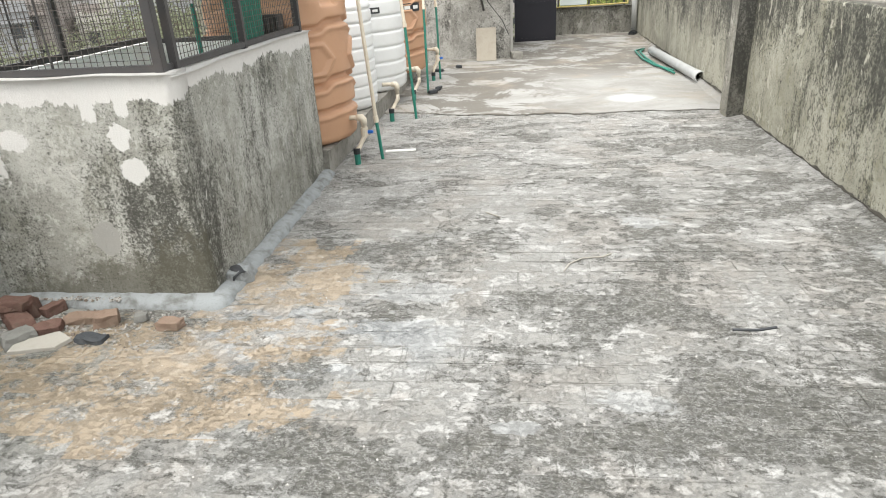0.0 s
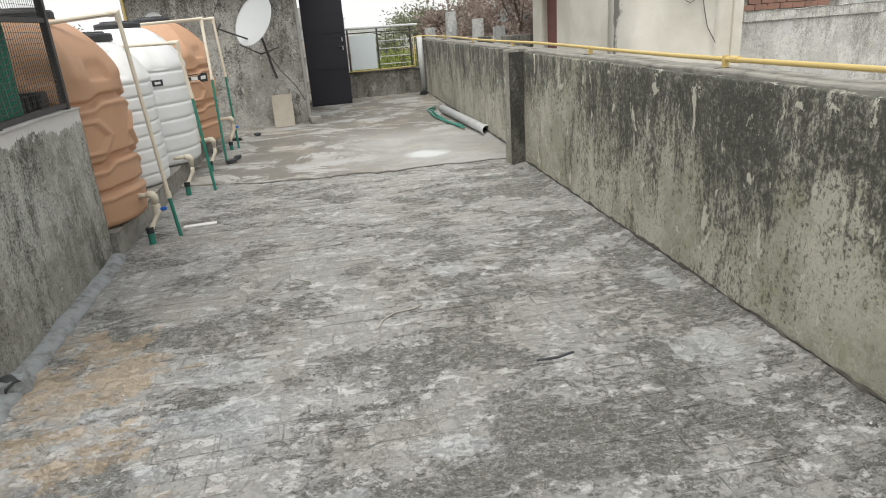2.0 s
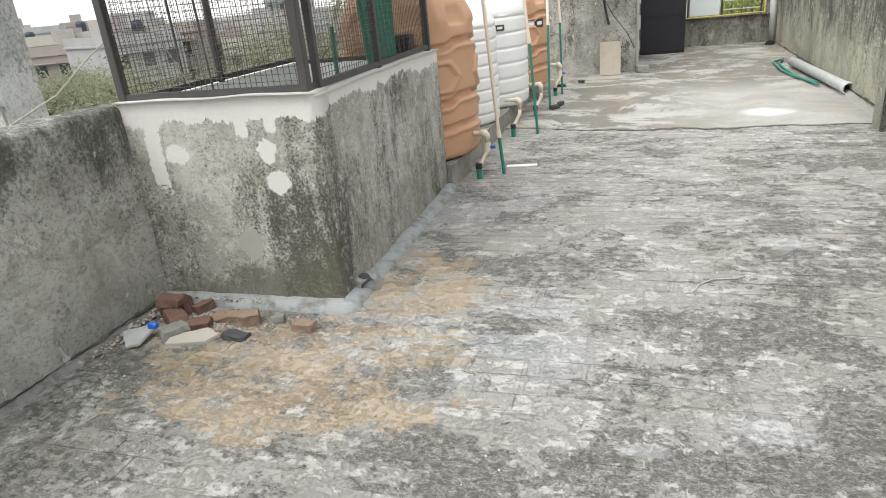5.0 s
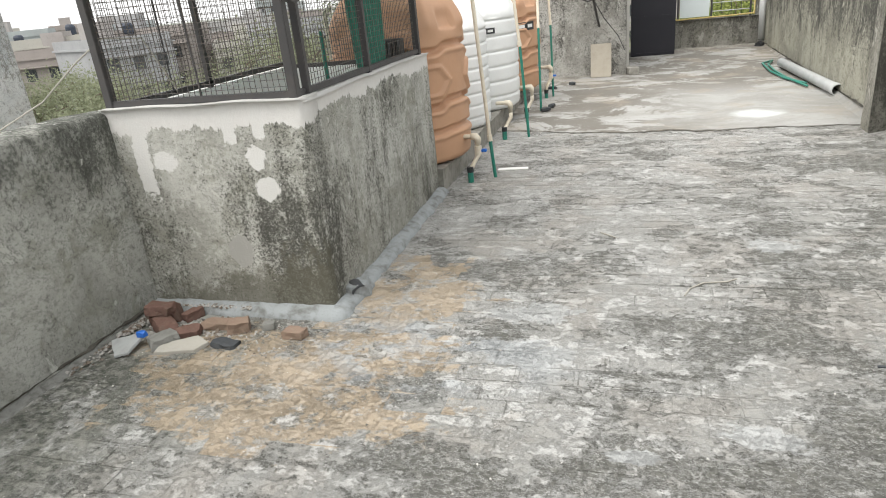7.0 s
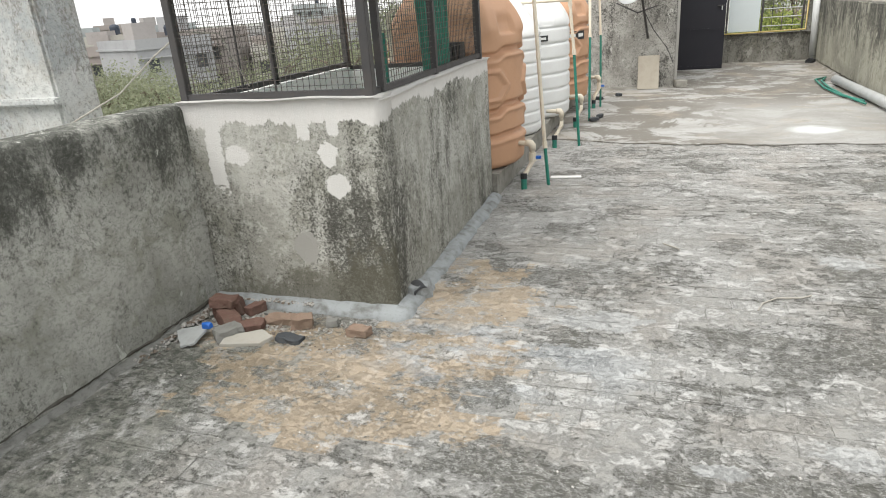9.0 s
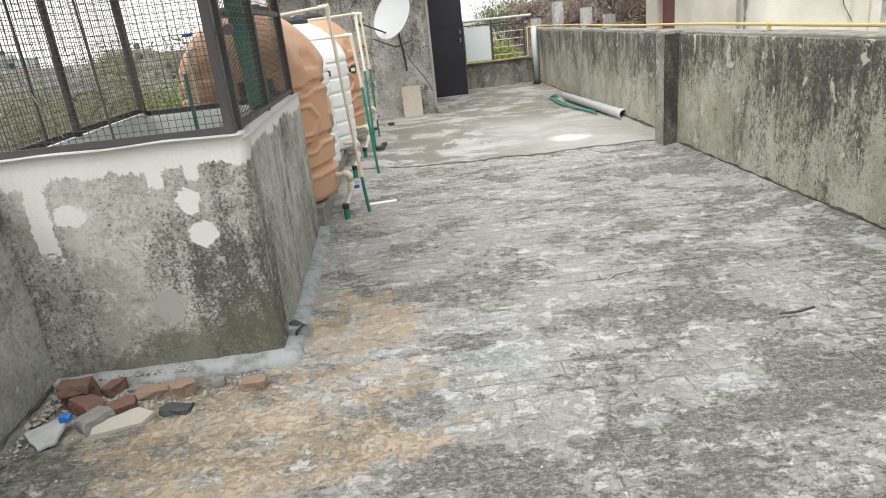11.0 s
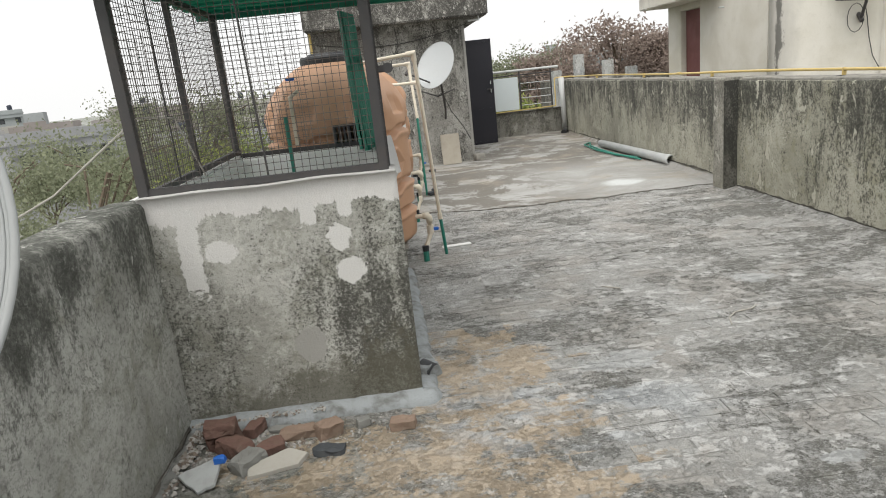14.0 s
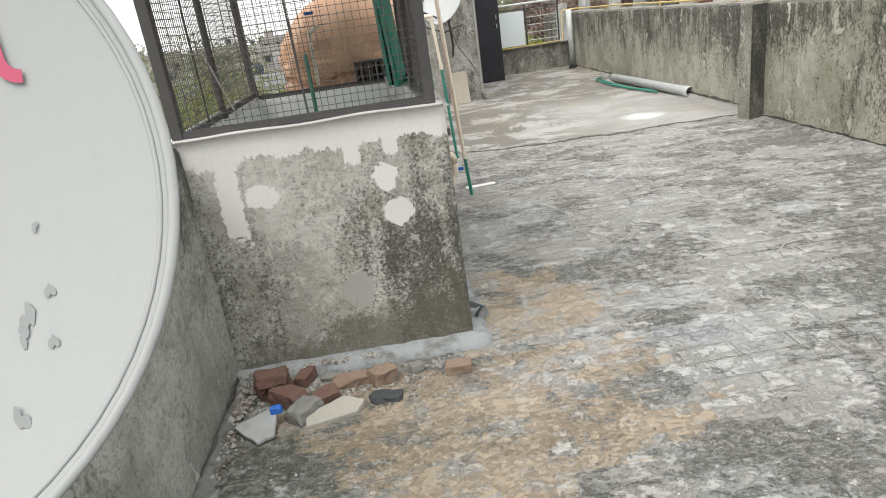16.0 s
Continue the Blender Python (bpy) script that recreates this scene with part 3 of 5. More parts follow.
GREEN_ROOF = see_through(plain_material("green_translucent_sheet", (0.03, 0.27, 0.19), 0.5, 0, 0.5, 0.25, (0.02, 0.16, 0.115), 5, 0.1), 0.55)
FROST = plain_material("milky_panel", (0.6, 0.66, 0.67), 0.4, 0, 0.5, 0.12, (0.5, 0.55, 0.55), 3, 0.02)
CABLE = plain_material("black_cable", (0.03, 0.03, 0.03), 0.6)
BRICK = plain_material("red_brick", (0.15, 0.09, 0.073), 0.9, 0, 0.2, 0.8, (0.15, 0.115, 0.09), 12, 0.7)
BRICK_PALE = plain_material("dusty_brick", (0.235, 0.17, 0.13), 0.92, 0, 0.2, 0.7, (0.24, 0.2, 0.15), 12, 0.7)
STONE = plain_material("pale_stone_slab", (0.37, 0.355, 0.315), 0.85, 0, 0.3, 0.35, (0.3, 0.28, 0.23), 10, 0.3)
SLATE = plain_material("grey_stone_chunk", (0.2, 0.2, 0.185), 0.85, 0, 0.3, 0.5, (0.1, 0.1, 0.09), 10, 0.5)
TILE = plain_material("grey_white_tile", (0.36, 0.375, 0.37), 0.7, 0, 0.35, 0.35, (0.2, 0.2, 0.185), 14, 0.3)
BLACK_SCRAP = plain_material("black_scrap", (0.05, 0.055, 0.06), 0.7, 0, 0.3, 0.4, (0.13, 0.13, 0.12), 10, 0.3)


# ---- ground and terrace ----
def sheet(x0, x1, y0, y1, z, nx=1, ny=1, amp=0.0):
    v = [(x0 + (x1 - x0) * i / nx, y0 + (y1 - y0) * j / ny, z + amp * noise.noise(Vector((i * .7, j * .7, z)))) for j in range(ny + 1) for i in range(nx + 1)]
    f = [(j * (nx + 1) + i, j * (nx + 1) + i + 1, (j + 1) * (nx + 1) + i + 1, (j + 1) * (nx + 1) + i) for j in range(ny) for i in range(nx)]
    return v, f


GROUND_Z = -9.5
gm = Mat("dusty_city_ground", 0.95)
gp = gm.pos()
gm.color(gm.mix(gm.step(gm.noise(gp, 0.05, 8, 0.8), 0.44, 0.54), (0.13, 0.15, 0.1), (0.33, 0.33, 0.32)))
gm.bump(gm.noise(gp, 0.6, 4), 0.4, 0.2)
tagged(part("ground", sheet(-2500, 2500, -2500, 2500, GROUND_Z, 10, 10), gm.m), "dusty ground with scrub far below the roof", "ground", "", "structure")

floor = tagged(part("floor", box(B(), -2.95, 2.45, -4.2, 13.95, -0.25, -0.0066), JOINT), "worn brick terrace floor washed with grey cement", "floor", "", "structure")
part("slab", box(B(), -2.9, 2.4, -4.0, 13.8, GROUND_Z, -0.26), LOW_WALL, floor, "grey house body below the terrace")


def wash_mesh():
    """Cement wash and washed-out sand left lying over the bricks, filling most joints, worn away elsewhere."""
    nx, ny = 150, 200
    v, f = [], []
    for j in range(ny + 1):
        for i in range(nx + 1):
            x, y = -2.6 + 4.5 * i / nx, .6 + 6.3 * j / ny
            p = Vector((x * 1.0, y * 1.6, 0))
            z = -.0018 + .0046 * noise.noise(p * 1.3) + .0022 * noise.noise(p * 5 + Vector((3, 1, 0))) + .0012 * noise.noise(p * 15)
            for cx, cy, r in ((-1.14, 2.92, .3), (-1.5, 2.05, .42)):
                z += .0026 * math.exp(-((x - cx) ** 2 + (y - cy) ** 2) / r ** 2)
            v.append((x, y, max(-.0064, min(.0032, z))))
    for j in range(ny):
        for i in range(nx):
            a = j * (nx + 1) + i
            f.append((a, a + 1, a + nx + 2, a + nx + 1))
    return v, f


part("cement_wash", wash_mesh(), FLOOR, floor, "worn grey cement wash over the bricks", True)


def screed_mesh():
    """A thin pour of smooth cement over the far half, with a broken front edge."""
    nx, ny = 60, 40
    v, f = [], []
    for j in range(ny + 1):
        for i in range(nx + 1):
            x = -1.62 + 3.95 * i / nx
            edge = 6.62 + 0.42 * max(0, (-x - 0.1)) ** 1.2 * 0.5 + 0.09 * noise.noise(Vector((x * 2.2, 1, 0))) + 0.05 * noise.noise(Vector((x * 9, 4, 0)))
            y = edge + (13.7 - edge) * (max(0, j - 1) / (ny - 1)) ** 1.3 + (.004 if j == 1 else 0)
            z = 0.012 + 0.004 * (y - 6.6) + 0.005 * noise.noise(Vector((x, y, 3)))
            v.append((x, y, -0.004 if j == 0 else z))
    for j in range(ny):
        for i in range(nx):
            a = j * (nx + 1) + i
            f.append((a, a + 1, a + nx + 2, a + nx + 1))
    return v, f


part("screed", screed_mesh(), SCREED, floor, "smooth pale cement screed with damp stains")


def edge_shade_strip():
    """Shaded gap painted dark along the screed's front edge, broken and of uneven width."""
    v, f = [], []
    for i in range(161):
        x = -1.0 + 2.95 * i / 160
        edge = 6.615 + 0.42 * max(0, (-x - 0.1)) ** 1.2 * 0.5 + 0.09 * noise.noise(Vector((x * 2.2, 1, 0))) + 0.05 * noise.noise(Vector((x * 9, 4, 0)))
        w = max(.001, .006 + .03 * noise.noise(Vector((x * 4, 2, 5))) + .03 * noise.noise(Vector((x * 17, 7, 1))))
        v += [(x, edge - w, .0045), (x, edge + .004, .008)]
    for i in range(160):
        f.append((2 * i, 2 * i + 2, 2 * i + 3, 2 * i + 1))
    return v, f


part("edge_shade_strip", edge_shade_strip(), DIRT_AND_SHADE, floor, "dark strip painted as shade along the screed's edge")


def fillet_run(p0, p1, w, h, seed, step=0.05):
    """A sloped cement strip between floor and wall; its wide side lies to the left of the way."""
    bm = B()
    a, b = Vector((*p0, 0)), Vector((*p1, 0))
    n = max(2, round((b - a).length / step))
    d = (b - a).normalized()
    side = Vector((-d.y, d.x, 0))
    rows = []
    for i in range(n + 1):
        p = a.lerp(b, i / n)
        k = 1 + .3 * noise.noise(p * 4 + Vector((seed, 0, 0))) + .15 * noise.noise(p * 14)
        q = 1 + .3 * noise.noise(p * 5 + Vector((0, seed, 0)))
        rows.append([bm.verts.new(p + side * o + Vector((0, 0, z))) for o, z in ((-.02, -.01), (-.02, h * q), (w * .35 * k, h * .55 * q), (w * .75 * k, h * .2), (w * k, -.004))])
    for q, s in zip(rows, rows[1:]):
        for j in range(4):
            bm.faces.new((q[j], s[j], s[j + 1], q[j + 1]))
    return bm


# ---- parapets ----
RX0, RX1, RX2 = 1.90, 2.02, 2.24
wr = tagged(part("wall_east", wall_run((1.73, -4.1), (RX1, 6.45), 0.24, -0.2, 1.1, .07, .006, .008, 1.1), PARAPET, None, "", True), "waist-high parapet streaked with black algae", "parapet", "", "structure")
wr2 = tagged(part("wall_east_far", wall_run((2.03, 6.45), (RX2, 13.85), 0.24, -0.2, 1.1, .07, .006, .008, 4.1), PARAPET_FAR, None, "", True), "far stretch of stained waist-high parapet", "parapet", "", "structure")
tagged(part("pier", wall_run((1.868, 6.3), (1.878, 6.52), 0.3, -0.1, 1.13, .05, .006, .012, 2.2), PIER_PALE), "narrow plastered pier in the parapet", "pier", "", "structure")
# the front face is set darker than the rest of the pier
part("front_face", box(B(), 1.871, 2.03, 6.285, 6.3, 0.0, 1.11, .004), PIER_DARK, bpy.data.objects["pier"], "darker front face of the pier")
cap = part("mortar_cap", wall_run((1.76, -4.1), (2.27, 13.8), 0.2, 1.07, 1.125, .1, .006, .012, 7.7), FILLET, wr, "grey mortar capping")
part("fillet", fillet_run((1.735, -4.0), (RX1, 6.3), .12, .03, 3, .03), FLOOR, wr, "rough cement fillet")


def foot_dirt(p0, p1, side, z, seed, wide=.012, step=.03):
    """Black dirt and growth lying along a wall's foot, of uneven width; side is the way out from the wall."""
    a, b, o = Vector((*p0, z)), Vector((*p1, z)), Vector((*side, 0))
    n = round((b - a).length / step)
    v, f = [], []
    for i in range(n + 1):
        c = a.lerp(b, i / n)
        q = c * 7 + Vector((seed, 0, 0))
        w = max(.002, wide * (1 + 1.5 * noise.noise(q) + 1.2 * noise.noise(q * 3.7)))
        h = max(.002, wide * (1.2 + 1.8 * noise.noise(q + Vector((0, 0, 5))) + 1.3 * noise.noise(q * 4.1)))
        v += [c + o * w - Vector((0, 0, .004)), c + o * (.011 + .2 * w) + Vector((0, 0, .006)), c + o * .009 + Vector((0, 0, h))]
    for i in range(n):
        for k in (0, 1):
            f.append((3 * i + k, 3 * i + 3 + k, 3 * i + 4 + k, 3 * i + 1 + k))
    return [tuple(p) for p in v], f


part("foot_dirt", foot_dirt((1.735, -4.0), (RX1, 6.28), (-1, 0), .028, 2, .011), DIRT_AND_SHADE, wr, "black dirt along the wall foot")
part("foot_dirt", foot_dirt((2.03, 6.54), (RX2, 13.5), (-1, 0), .08, 4, .01), DIRT_AND_SHADE, wr2, "black dirt along the wall foot")
part("fillet", fillet_run((2.03, 6.5), (RX2, 13.6), .1, .08, 5), SCREED, wr2, "pale cement fillet")
wl_ = tagged(part("wall_west", wall_run((-2.625, 2.75), (-2.70, -4.1), 0.2, -0.2, 1.08, .07, .008, .03, 9.1), PARAPET_L, None, "", True), "damp grey parapet with dark stains", "parapet", "", "structure")
# the seen face of the west wall looks east: the run goes south so that its thickness lies to the west
part("foot_dirt", foot_dirt((-2.632, 2.6), (-2.70, -3.9), (1, 0), .028, 6, .01), DIRT_AND_SHADE, wl_, "black dirt along the wall foot")
part("fillet", fillet_run((-2.64, 2.66), (-2.70, -4.0), .07, .03, 8), GRAVEL, wl_, "rough grey cement strip")
tagged(part("wall_south", wall_run((2.2, -4.1), (-2.9, -4.1), -0.2, -0.2, 1.08, .15, .006, .03, 2.9), PARAPET_L), "plain grey parapet closing the terrace", "parapet", "", "structure")
wf = tagged(part("wall_north", wall_run((-0.1, 13.6), (2.3, 13.6), -0.2, -0.1, .56, .07, .008, .02, 6.1), LOW_WALL, None, "", True), "low grey plastered wall under a railing", "wall", "", "structure")
part("fillet", fillet_run((2.2, 13.6), (0.0, 13.6), .12, .07, 4), FILLET, wf)

# ---- shaft with putty band ----
SX0, SX1, SY0, SY1, SH = -2.66, -1.55, 2.66, 4.72, 1.09
shaft = thing("shaft", "weathered plaster shaft wall with a white puttied top", "wall", "", (0, 0, 0), "structure")
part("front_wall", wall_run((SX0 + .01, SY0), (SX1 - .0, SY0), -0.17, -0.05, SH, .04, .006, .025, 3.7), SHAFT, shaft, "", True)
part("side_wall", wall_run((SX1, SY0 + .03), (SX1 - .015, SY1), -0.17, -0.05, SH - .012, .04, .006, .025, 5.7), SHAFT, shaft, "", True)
part("back_wall", box(B(), SX0, SX1 - .18, SY1 - .17, SY1, -.05, SH - .05, .015), INNER, shaft, "whitewashed inner wall")
part("outer_wall", box(B(), SX0 - .12, SX0 + .05, SY0 + .1, SY1, -.05, SH - .03, .015), INNER, shaft, "whitewashed inner wall")
part("inner_floor", box(B(), SX0, SX1 - .1, SY0 + .1, SY1 - .1, .3, .55), INNER, shaft, "whitewashed shaft cover")


def gola_mesh(w, h):
    """One rounded cement fillet round the foot of the shaft: along the front, about the corner, along the side."""
    bm = B()
    way = [((SX0 + .02 + (SX1 - SX0 - .02) * i / 30, SY0), (0, -1)) for i in range(31)]
    way += [((SX1, SY0), (math.sin(a), -math.cos(a))) for a in [math.pi / 2 * i / 8 for i in range(1, 8)]]
    way += [((SX1 - .015 * i / 50, SY0 + (SY1 - SY0) * i / 50), (1, 0)) for i in range(51)]
    rows = []
    for k, ((x, y), (ox, oy)) in enumerate(way):
        p = Vector((x, y, 0))
        f = 1 + .22 * noise.noise(p * 5) + .2 * noise.noise(p * 17) + .12 * noise.noise(p * 41)
        g = 1 + .25 * noise.noise(p * 6 + Vector((3, 0, 0))) + .12 * noise.noise(p * 21)
        o = Vector((ox, oy, 0))
        rows.append([bm.verts.new(p + o * d * f + Vector((0, 0, z * g))) for d, z in ((-.02, -.01), (-.02, h * 1.05), (w * .16, h), (w * .52, h * .86), (w * .84, h * .5), (w, .0), (w * 1.02, -.01))])
    for q, r in zip(rows, rows[1:]):
        for a in range(6):
            bm.faces.new((q[a], r[a], r[a + 1], q[a + 1]))
    return bm


part("gola", gola_mesh(.078, .046), GOLA, shaft, "blue-grey cement fillet", True)
drain = thing("drain_pipe", "black open drain pipe end set in the corner cement", "pipe")
bm = B()
lathe(bm, [(.044, -.05), (.047, .03), (.041, .03), (.038, -.05)], 18, closed=False)
o = part("spout", bm, LID, drain, "", True)
o.matrix_basis = pose(-1.505, 2.855, .038, 0, 104, -40)
o = part("surround", chunk(.15, .15, .085, 5, 9, .008), GOLA, drain, "blue-grey cement lump")
o.matrix_basis = pose(-1.52, 2.885, -.005, 0, 0, 20)

# ---- wire cage on the shaft ----
CZ = SH + .0
cage = thing("wire_cage", "dark steel cage with square wire mesh on the shaft", "cage")
CX0, CX1, CY0, CY1, CT = -2.63, -1.60, 2.72, 4.62, 2.01
for x, y in ((CX0, CY0), (CX1, CY0), (CX0 - .02, CY1), (CX1, CY1)):
    part("post", box(B(), x - .022, x + .022, y - .022, y + .022, CZ - .06, CT, .003), STEEL, cage)
part("post", box(B(), CX1 - .005, CX1 + .03, CY0 + .085, CY0 + .12, CZ - .03, CT, .003), STEEL, cage, "gate post")
part("post", box(B(), CX1 - .018, CX1 + .018, 3.62, 3.655, CZ - .03, CT, .003), STEEL, cage)
part("post", box(B(), CX0 - .018, CX0 + .012, 3.55, 3.585, CZ - .03, CT, .003), STEEL, cage)
part("rail", box(B(), CX0, CX1, CY0 - .016, CY0 + .016, CZ + .0, CZ + .03, .003), STEEL, cage)
part("rail", box(B(), CX1 - .016, CX1 + .016, CY0, CY1, CZ - .005, CZ + .026, .003), STEEL, cage)
part("rail", box(B(), CX0 - .02, CX0 + .012, CY0, CY1, CZ - .02, CZ + .012, .003), STEEL, cage)
part("rail", box(B(), CX0, CX1, CY1 - .016, CY1 + .016, CZ - .05, CZ - .02, .003), STEEL, cage)
part("rail", box(B(), CX1 - .014, CX1 + .014, 3.655, CY1, 1.60, 1.63, .003), STEEL, cage)
for a, b in (((CX0, CY0), (CX1, CY0)), ((CX1, CY0), (CX1, CY1)), ((CX0, CY0), (CX0, CY1)), ((CX0, CY1), (CX1, CY1))):
    part("rail", box(B(), min(a[0], b[0]) - .014, max(a[0], b[0]) + .014, min(a[1], b[1]) - .014, max(a[1], b[1]) + .014, CT - .03, CT, .003), STEEL, cage)


def mesh_panel(p0, p1, z0, z1, pitch=.031, r=.0012, seed=0):
    """Square woven wire, slightly wavy."""
    v, f = [], []
    a, b = Vector((*p0, 0)), Vector((*p1, 0))
    d = (b - a)
    L = d.length
    d.normalize()
    nor = Vector((-d.y, d.x, 0))
    rng = random.Random(seed)

    def wire(pts, u, w):
        k = len(v)
        for p in pts:
            for s, t in ((-1, -1), (1, -1), (1, 1), (-1, 1)):
                v.append(p + u * s * r + w * t * r)
        for i in range(len(pts) - 1):
            for j in range(4):
                f.append((k + 4 * i + j, k + 4 * i + (j + 1) % 4, k + 4 * i + 4 + (j + 1) % 4, k + 4 * i + 4 + j))
    up = Vector((0, 0, 1))

    def bend(s, z):
        return nor * .012 * noise.noise(Vector((s * 2.5, z * 3, seed))) + d * .006 * noise.noise(Vector((s * 3, z * 2.5, seed + 7)))
    for i in range(1, int(L / pitch)):
        s = i * pitch + rng.uniform(-.002, .002)
        wire([a + d * s + up * (z0 + (z1 - z0) * k / 6) + bend(s, z0 + (z1 - z0) * k / 6) for k in range(7)], d, nor)
    for i in range(1, int((z1 - z0) / pitch)):
        z = z0 + i * pitch + rng.uniform(-.002, .002)
        wire([a + d * L * k / 8 + up * z + bend(L * k / 8, z) for k in range(9)], up, nor)
    return [tuple(p) for p in v], f


tagged(part("wire_panel", mesh_panel((CX0, CY0), (CX1, CY0), CZ + .02, CT, seed=1), WIRE, cage), kind="stuff")
tagged(part("wire_panel", mesh_panel((CX1, CY0 + .1), (CX1, CY1), CZ + .02, CT, seed=2), WIRE, cage), kind="stuff")
tagged(part("wire_panel", mesh_panel((CX0, CY0), (CX0 - .02, CY1), CZ, CT, seed=3), WIRE, cage), kind="stuff")
tagged(part("wire_panel", mesh_panel((CX0, CY1), (CX0 + .55, CY1), CZ - .03, CT, seed=4), WIRE, cage), kind="stuff")
part("stay_rod", tube(B(), [(-2.1, CY0 + .006, CZ), (-2.12, CY0 + .004, CT)], .005, 6), STEEL, cage)
part("stay_rod", tube(B(), [(-2.62, 3.2, CZ), (-2.62, 3.2, CT)], .005, 6), STEEL, cage)
latch = part("latch", box(B(), CX1 - .02, CX1 + .075, CY0 + .02, CY0 + .03, 1.497, 1.527, .004), STEEL, cage, "pierced steel latch plate")
bm = B()
lathe(bm, [(.011, -.008), (.022, -.008), (.022, .008), (.011, .008)], 14)
o = part("eye", bm, STEEL, latch)
o.matrix_basis = pose(CX1 + .07, CY0 + .022, 1.514, 90, 0, 0)


def corrugated(x0, x1, y0, y1, z, pitch=.076, amp=.012, along="y"):
    n = int((x1 - x0) / pitch * 8)
    v, f = [], []
    if along == "x":
        # wide trapezoid ribs lying across
        y, k = y0, 0
        while y < y1:
            s, e = (0, amp) if k % 2 == 0 else (amp, 0)
            for t in (y, y + pitch * .42):
                for x, low in ((x0, 0), (x1, 0), (x1, -.003), (x0, -.003)):
                    v.append((x, t, z + s + low))
            y += pitch * .5
            k += 1
        n = len(v) // 4 - 1
        y1 = y0
    for i in range(n + 1 if along == "y" else 0):
        x = x0 + (x1 - x0) * i / n
        h = amp * math.cos(2 * math.pi * (x - x0) / pitch)
        for y, s in ((y0, 0), (y1, 0), (y1, -.003), (y0, -.003)):
            v.append((x, y, z + h + s))
    for i in range(n):
        for j in range(4):
            a, b = 4 * i + j, 4 * i + (j + 1) % 4
            f.append((a, b, b + 4, a + 4))
    return v, f


croof = part("roof_sheet", corrugated(-2.78, -1.22, 2.42, 4.66, CT + .022, .2, .026, "x"), GREEN_ROOF, cage, "green corrugated plastic roof")
part("batten", box(B(), -2.75, -1.25, 4.60, 4.64, CT - .03, CT + .02, .003), GREEN_SHEET, cage)
part("batten", box(B(), -2.75, -1.25, 3.2, 3.24, CT, CT + .02, .003), GREEN_SHEET, cage)
part("batten", box(B(), -1.28, -1.24, 2.45, 4.62, CT - .02, CT + .02, .003), GREEN_SHEET, cage)

gpanel = thing("green_sheet_roll", "green corrugated plastic offcut standing inside the cage", "plastic sheet")
v, f = corrugated(0, .30, 0, .80, 0, .05, .012)
for k, (dx, dy, ry) in enumerate(((0, 0, 0), (.035, .12, 9))):
    o = part("sheet", (v, f), GREEN_SHEET, gpanel)
    o.matrix_basis = pose(-1.70 - dx, 3.72 + dy, SH - .02, 86, ry, 78)
gpipe = thing("green_riser_pipe", "green riser pipe with a cream fitting inside the cage", "pipe")
part("pipe", tube(B(), [(-2.24, 4.42, .5), (-2.24, 4.42, 1.30)], .014, 8), GREEN_PIPE, gpipe)
part("fitting", tube(B(), [(-2.19, 4.42, 1.1), (-2.19, 4.42, 1.42), (-2.13, 4.42, 1.46)], .013, 8), CREAM_PIPE, gpipe)
part("valve_handle", box(B(), -2.2, -2.14, 4.41, 4.43, 1.53, 1.55, .004), BLUE, gpipe, "blue handle")
crate = thing("plastic_crate", "small black slotted plastic crate on the shaft wall", "crate")
bm = B()
box(bm, -1.95, -1.72, 4.58, 4.70, SH - .05, SH - .02, .004)
box(bm, -1.95, -1.72, 4.58, 4.70, SH + .09, SH + .105, .004)
part("rim", bm, LID, crate)
for i in range(7):
    part("slat", box(B(), -1.945 + i * .035, -1.93 + i * .035, 4.585, 4.695, SH - .03, SH + .095), LID, crate)
twig = thing("dry_stem", "dry bent plant stem caught in the cage", "stem")
part("stem", tube(B(), [(-3.3, 2.5, .98), (-2.95, 2.62, 1.15), (-2.72, 2.66, 1.32), (-2.6, 2.74, 1.42), (-2.5, 2.9, 1.40), (-2.44, 3.0, 1.12)], .0042, 6), STONE, twig)

# ---- tanks ----
plinth = tagged(part("plinth", wall_run((-1.53, 4.73), (-1.50, 9.75), -1.2, -.05, .19, .08, .008, .02, 3.3), FILLET), "low rough cement plinth under the water tanks", "plinth", "", "structure")


def smooth(x, a, b):
    t = min(1, max(0, (x - a) / (b - a)))
    return t * t * (3 - 2 * t)


def groove(z, c, w):
    return math.exp(-((z - c) / w) ** 2)


def brown_relief(t, z, r):
    """Stepped bands with wavy edges, long hexagons and shoulder facets of the moulded tank."""
    if r < .25:
        return 0
    d = 0
    k = (t * 5 / (2 * math.pi) + .2) % 1 - .5
    wav = .05 * smooth(abs(k), .16, .30)
    band = [(.245 + .25 * wav, .032), (.44 + wav, .042), (.86 + wav * .8, .036)]
    for c, deep in band:
        d -= deep * smooth(z, c - .012, c + .004) * smooth(z, c + .055, c + .03)
        d += .4 * deep * groove(z, c - .03, .018)
    hx, hz = abs(k) / .33, abs(z - .655) / .115
    hexa = max(hz, hx + .42 * hz)
    d += .024 * smooth(hexa, 1.1, 1.0) - .018 * smooth(hexa, .86, .78)
    if z > .95:
        q = (t * 8 / (2 * math.pi)) % 1 - .5
        a = q * 2 * math.pi / 8
        f = smooth(z, .95, 1.1)
        d += f * r * (.965 / math.cos(a) - 1)
        d -= .03 * smooth(z, 1.02, 1.05) * smooth(z, 1.2, 1.1) * smooth(abs(q), .24, .20)
    return d


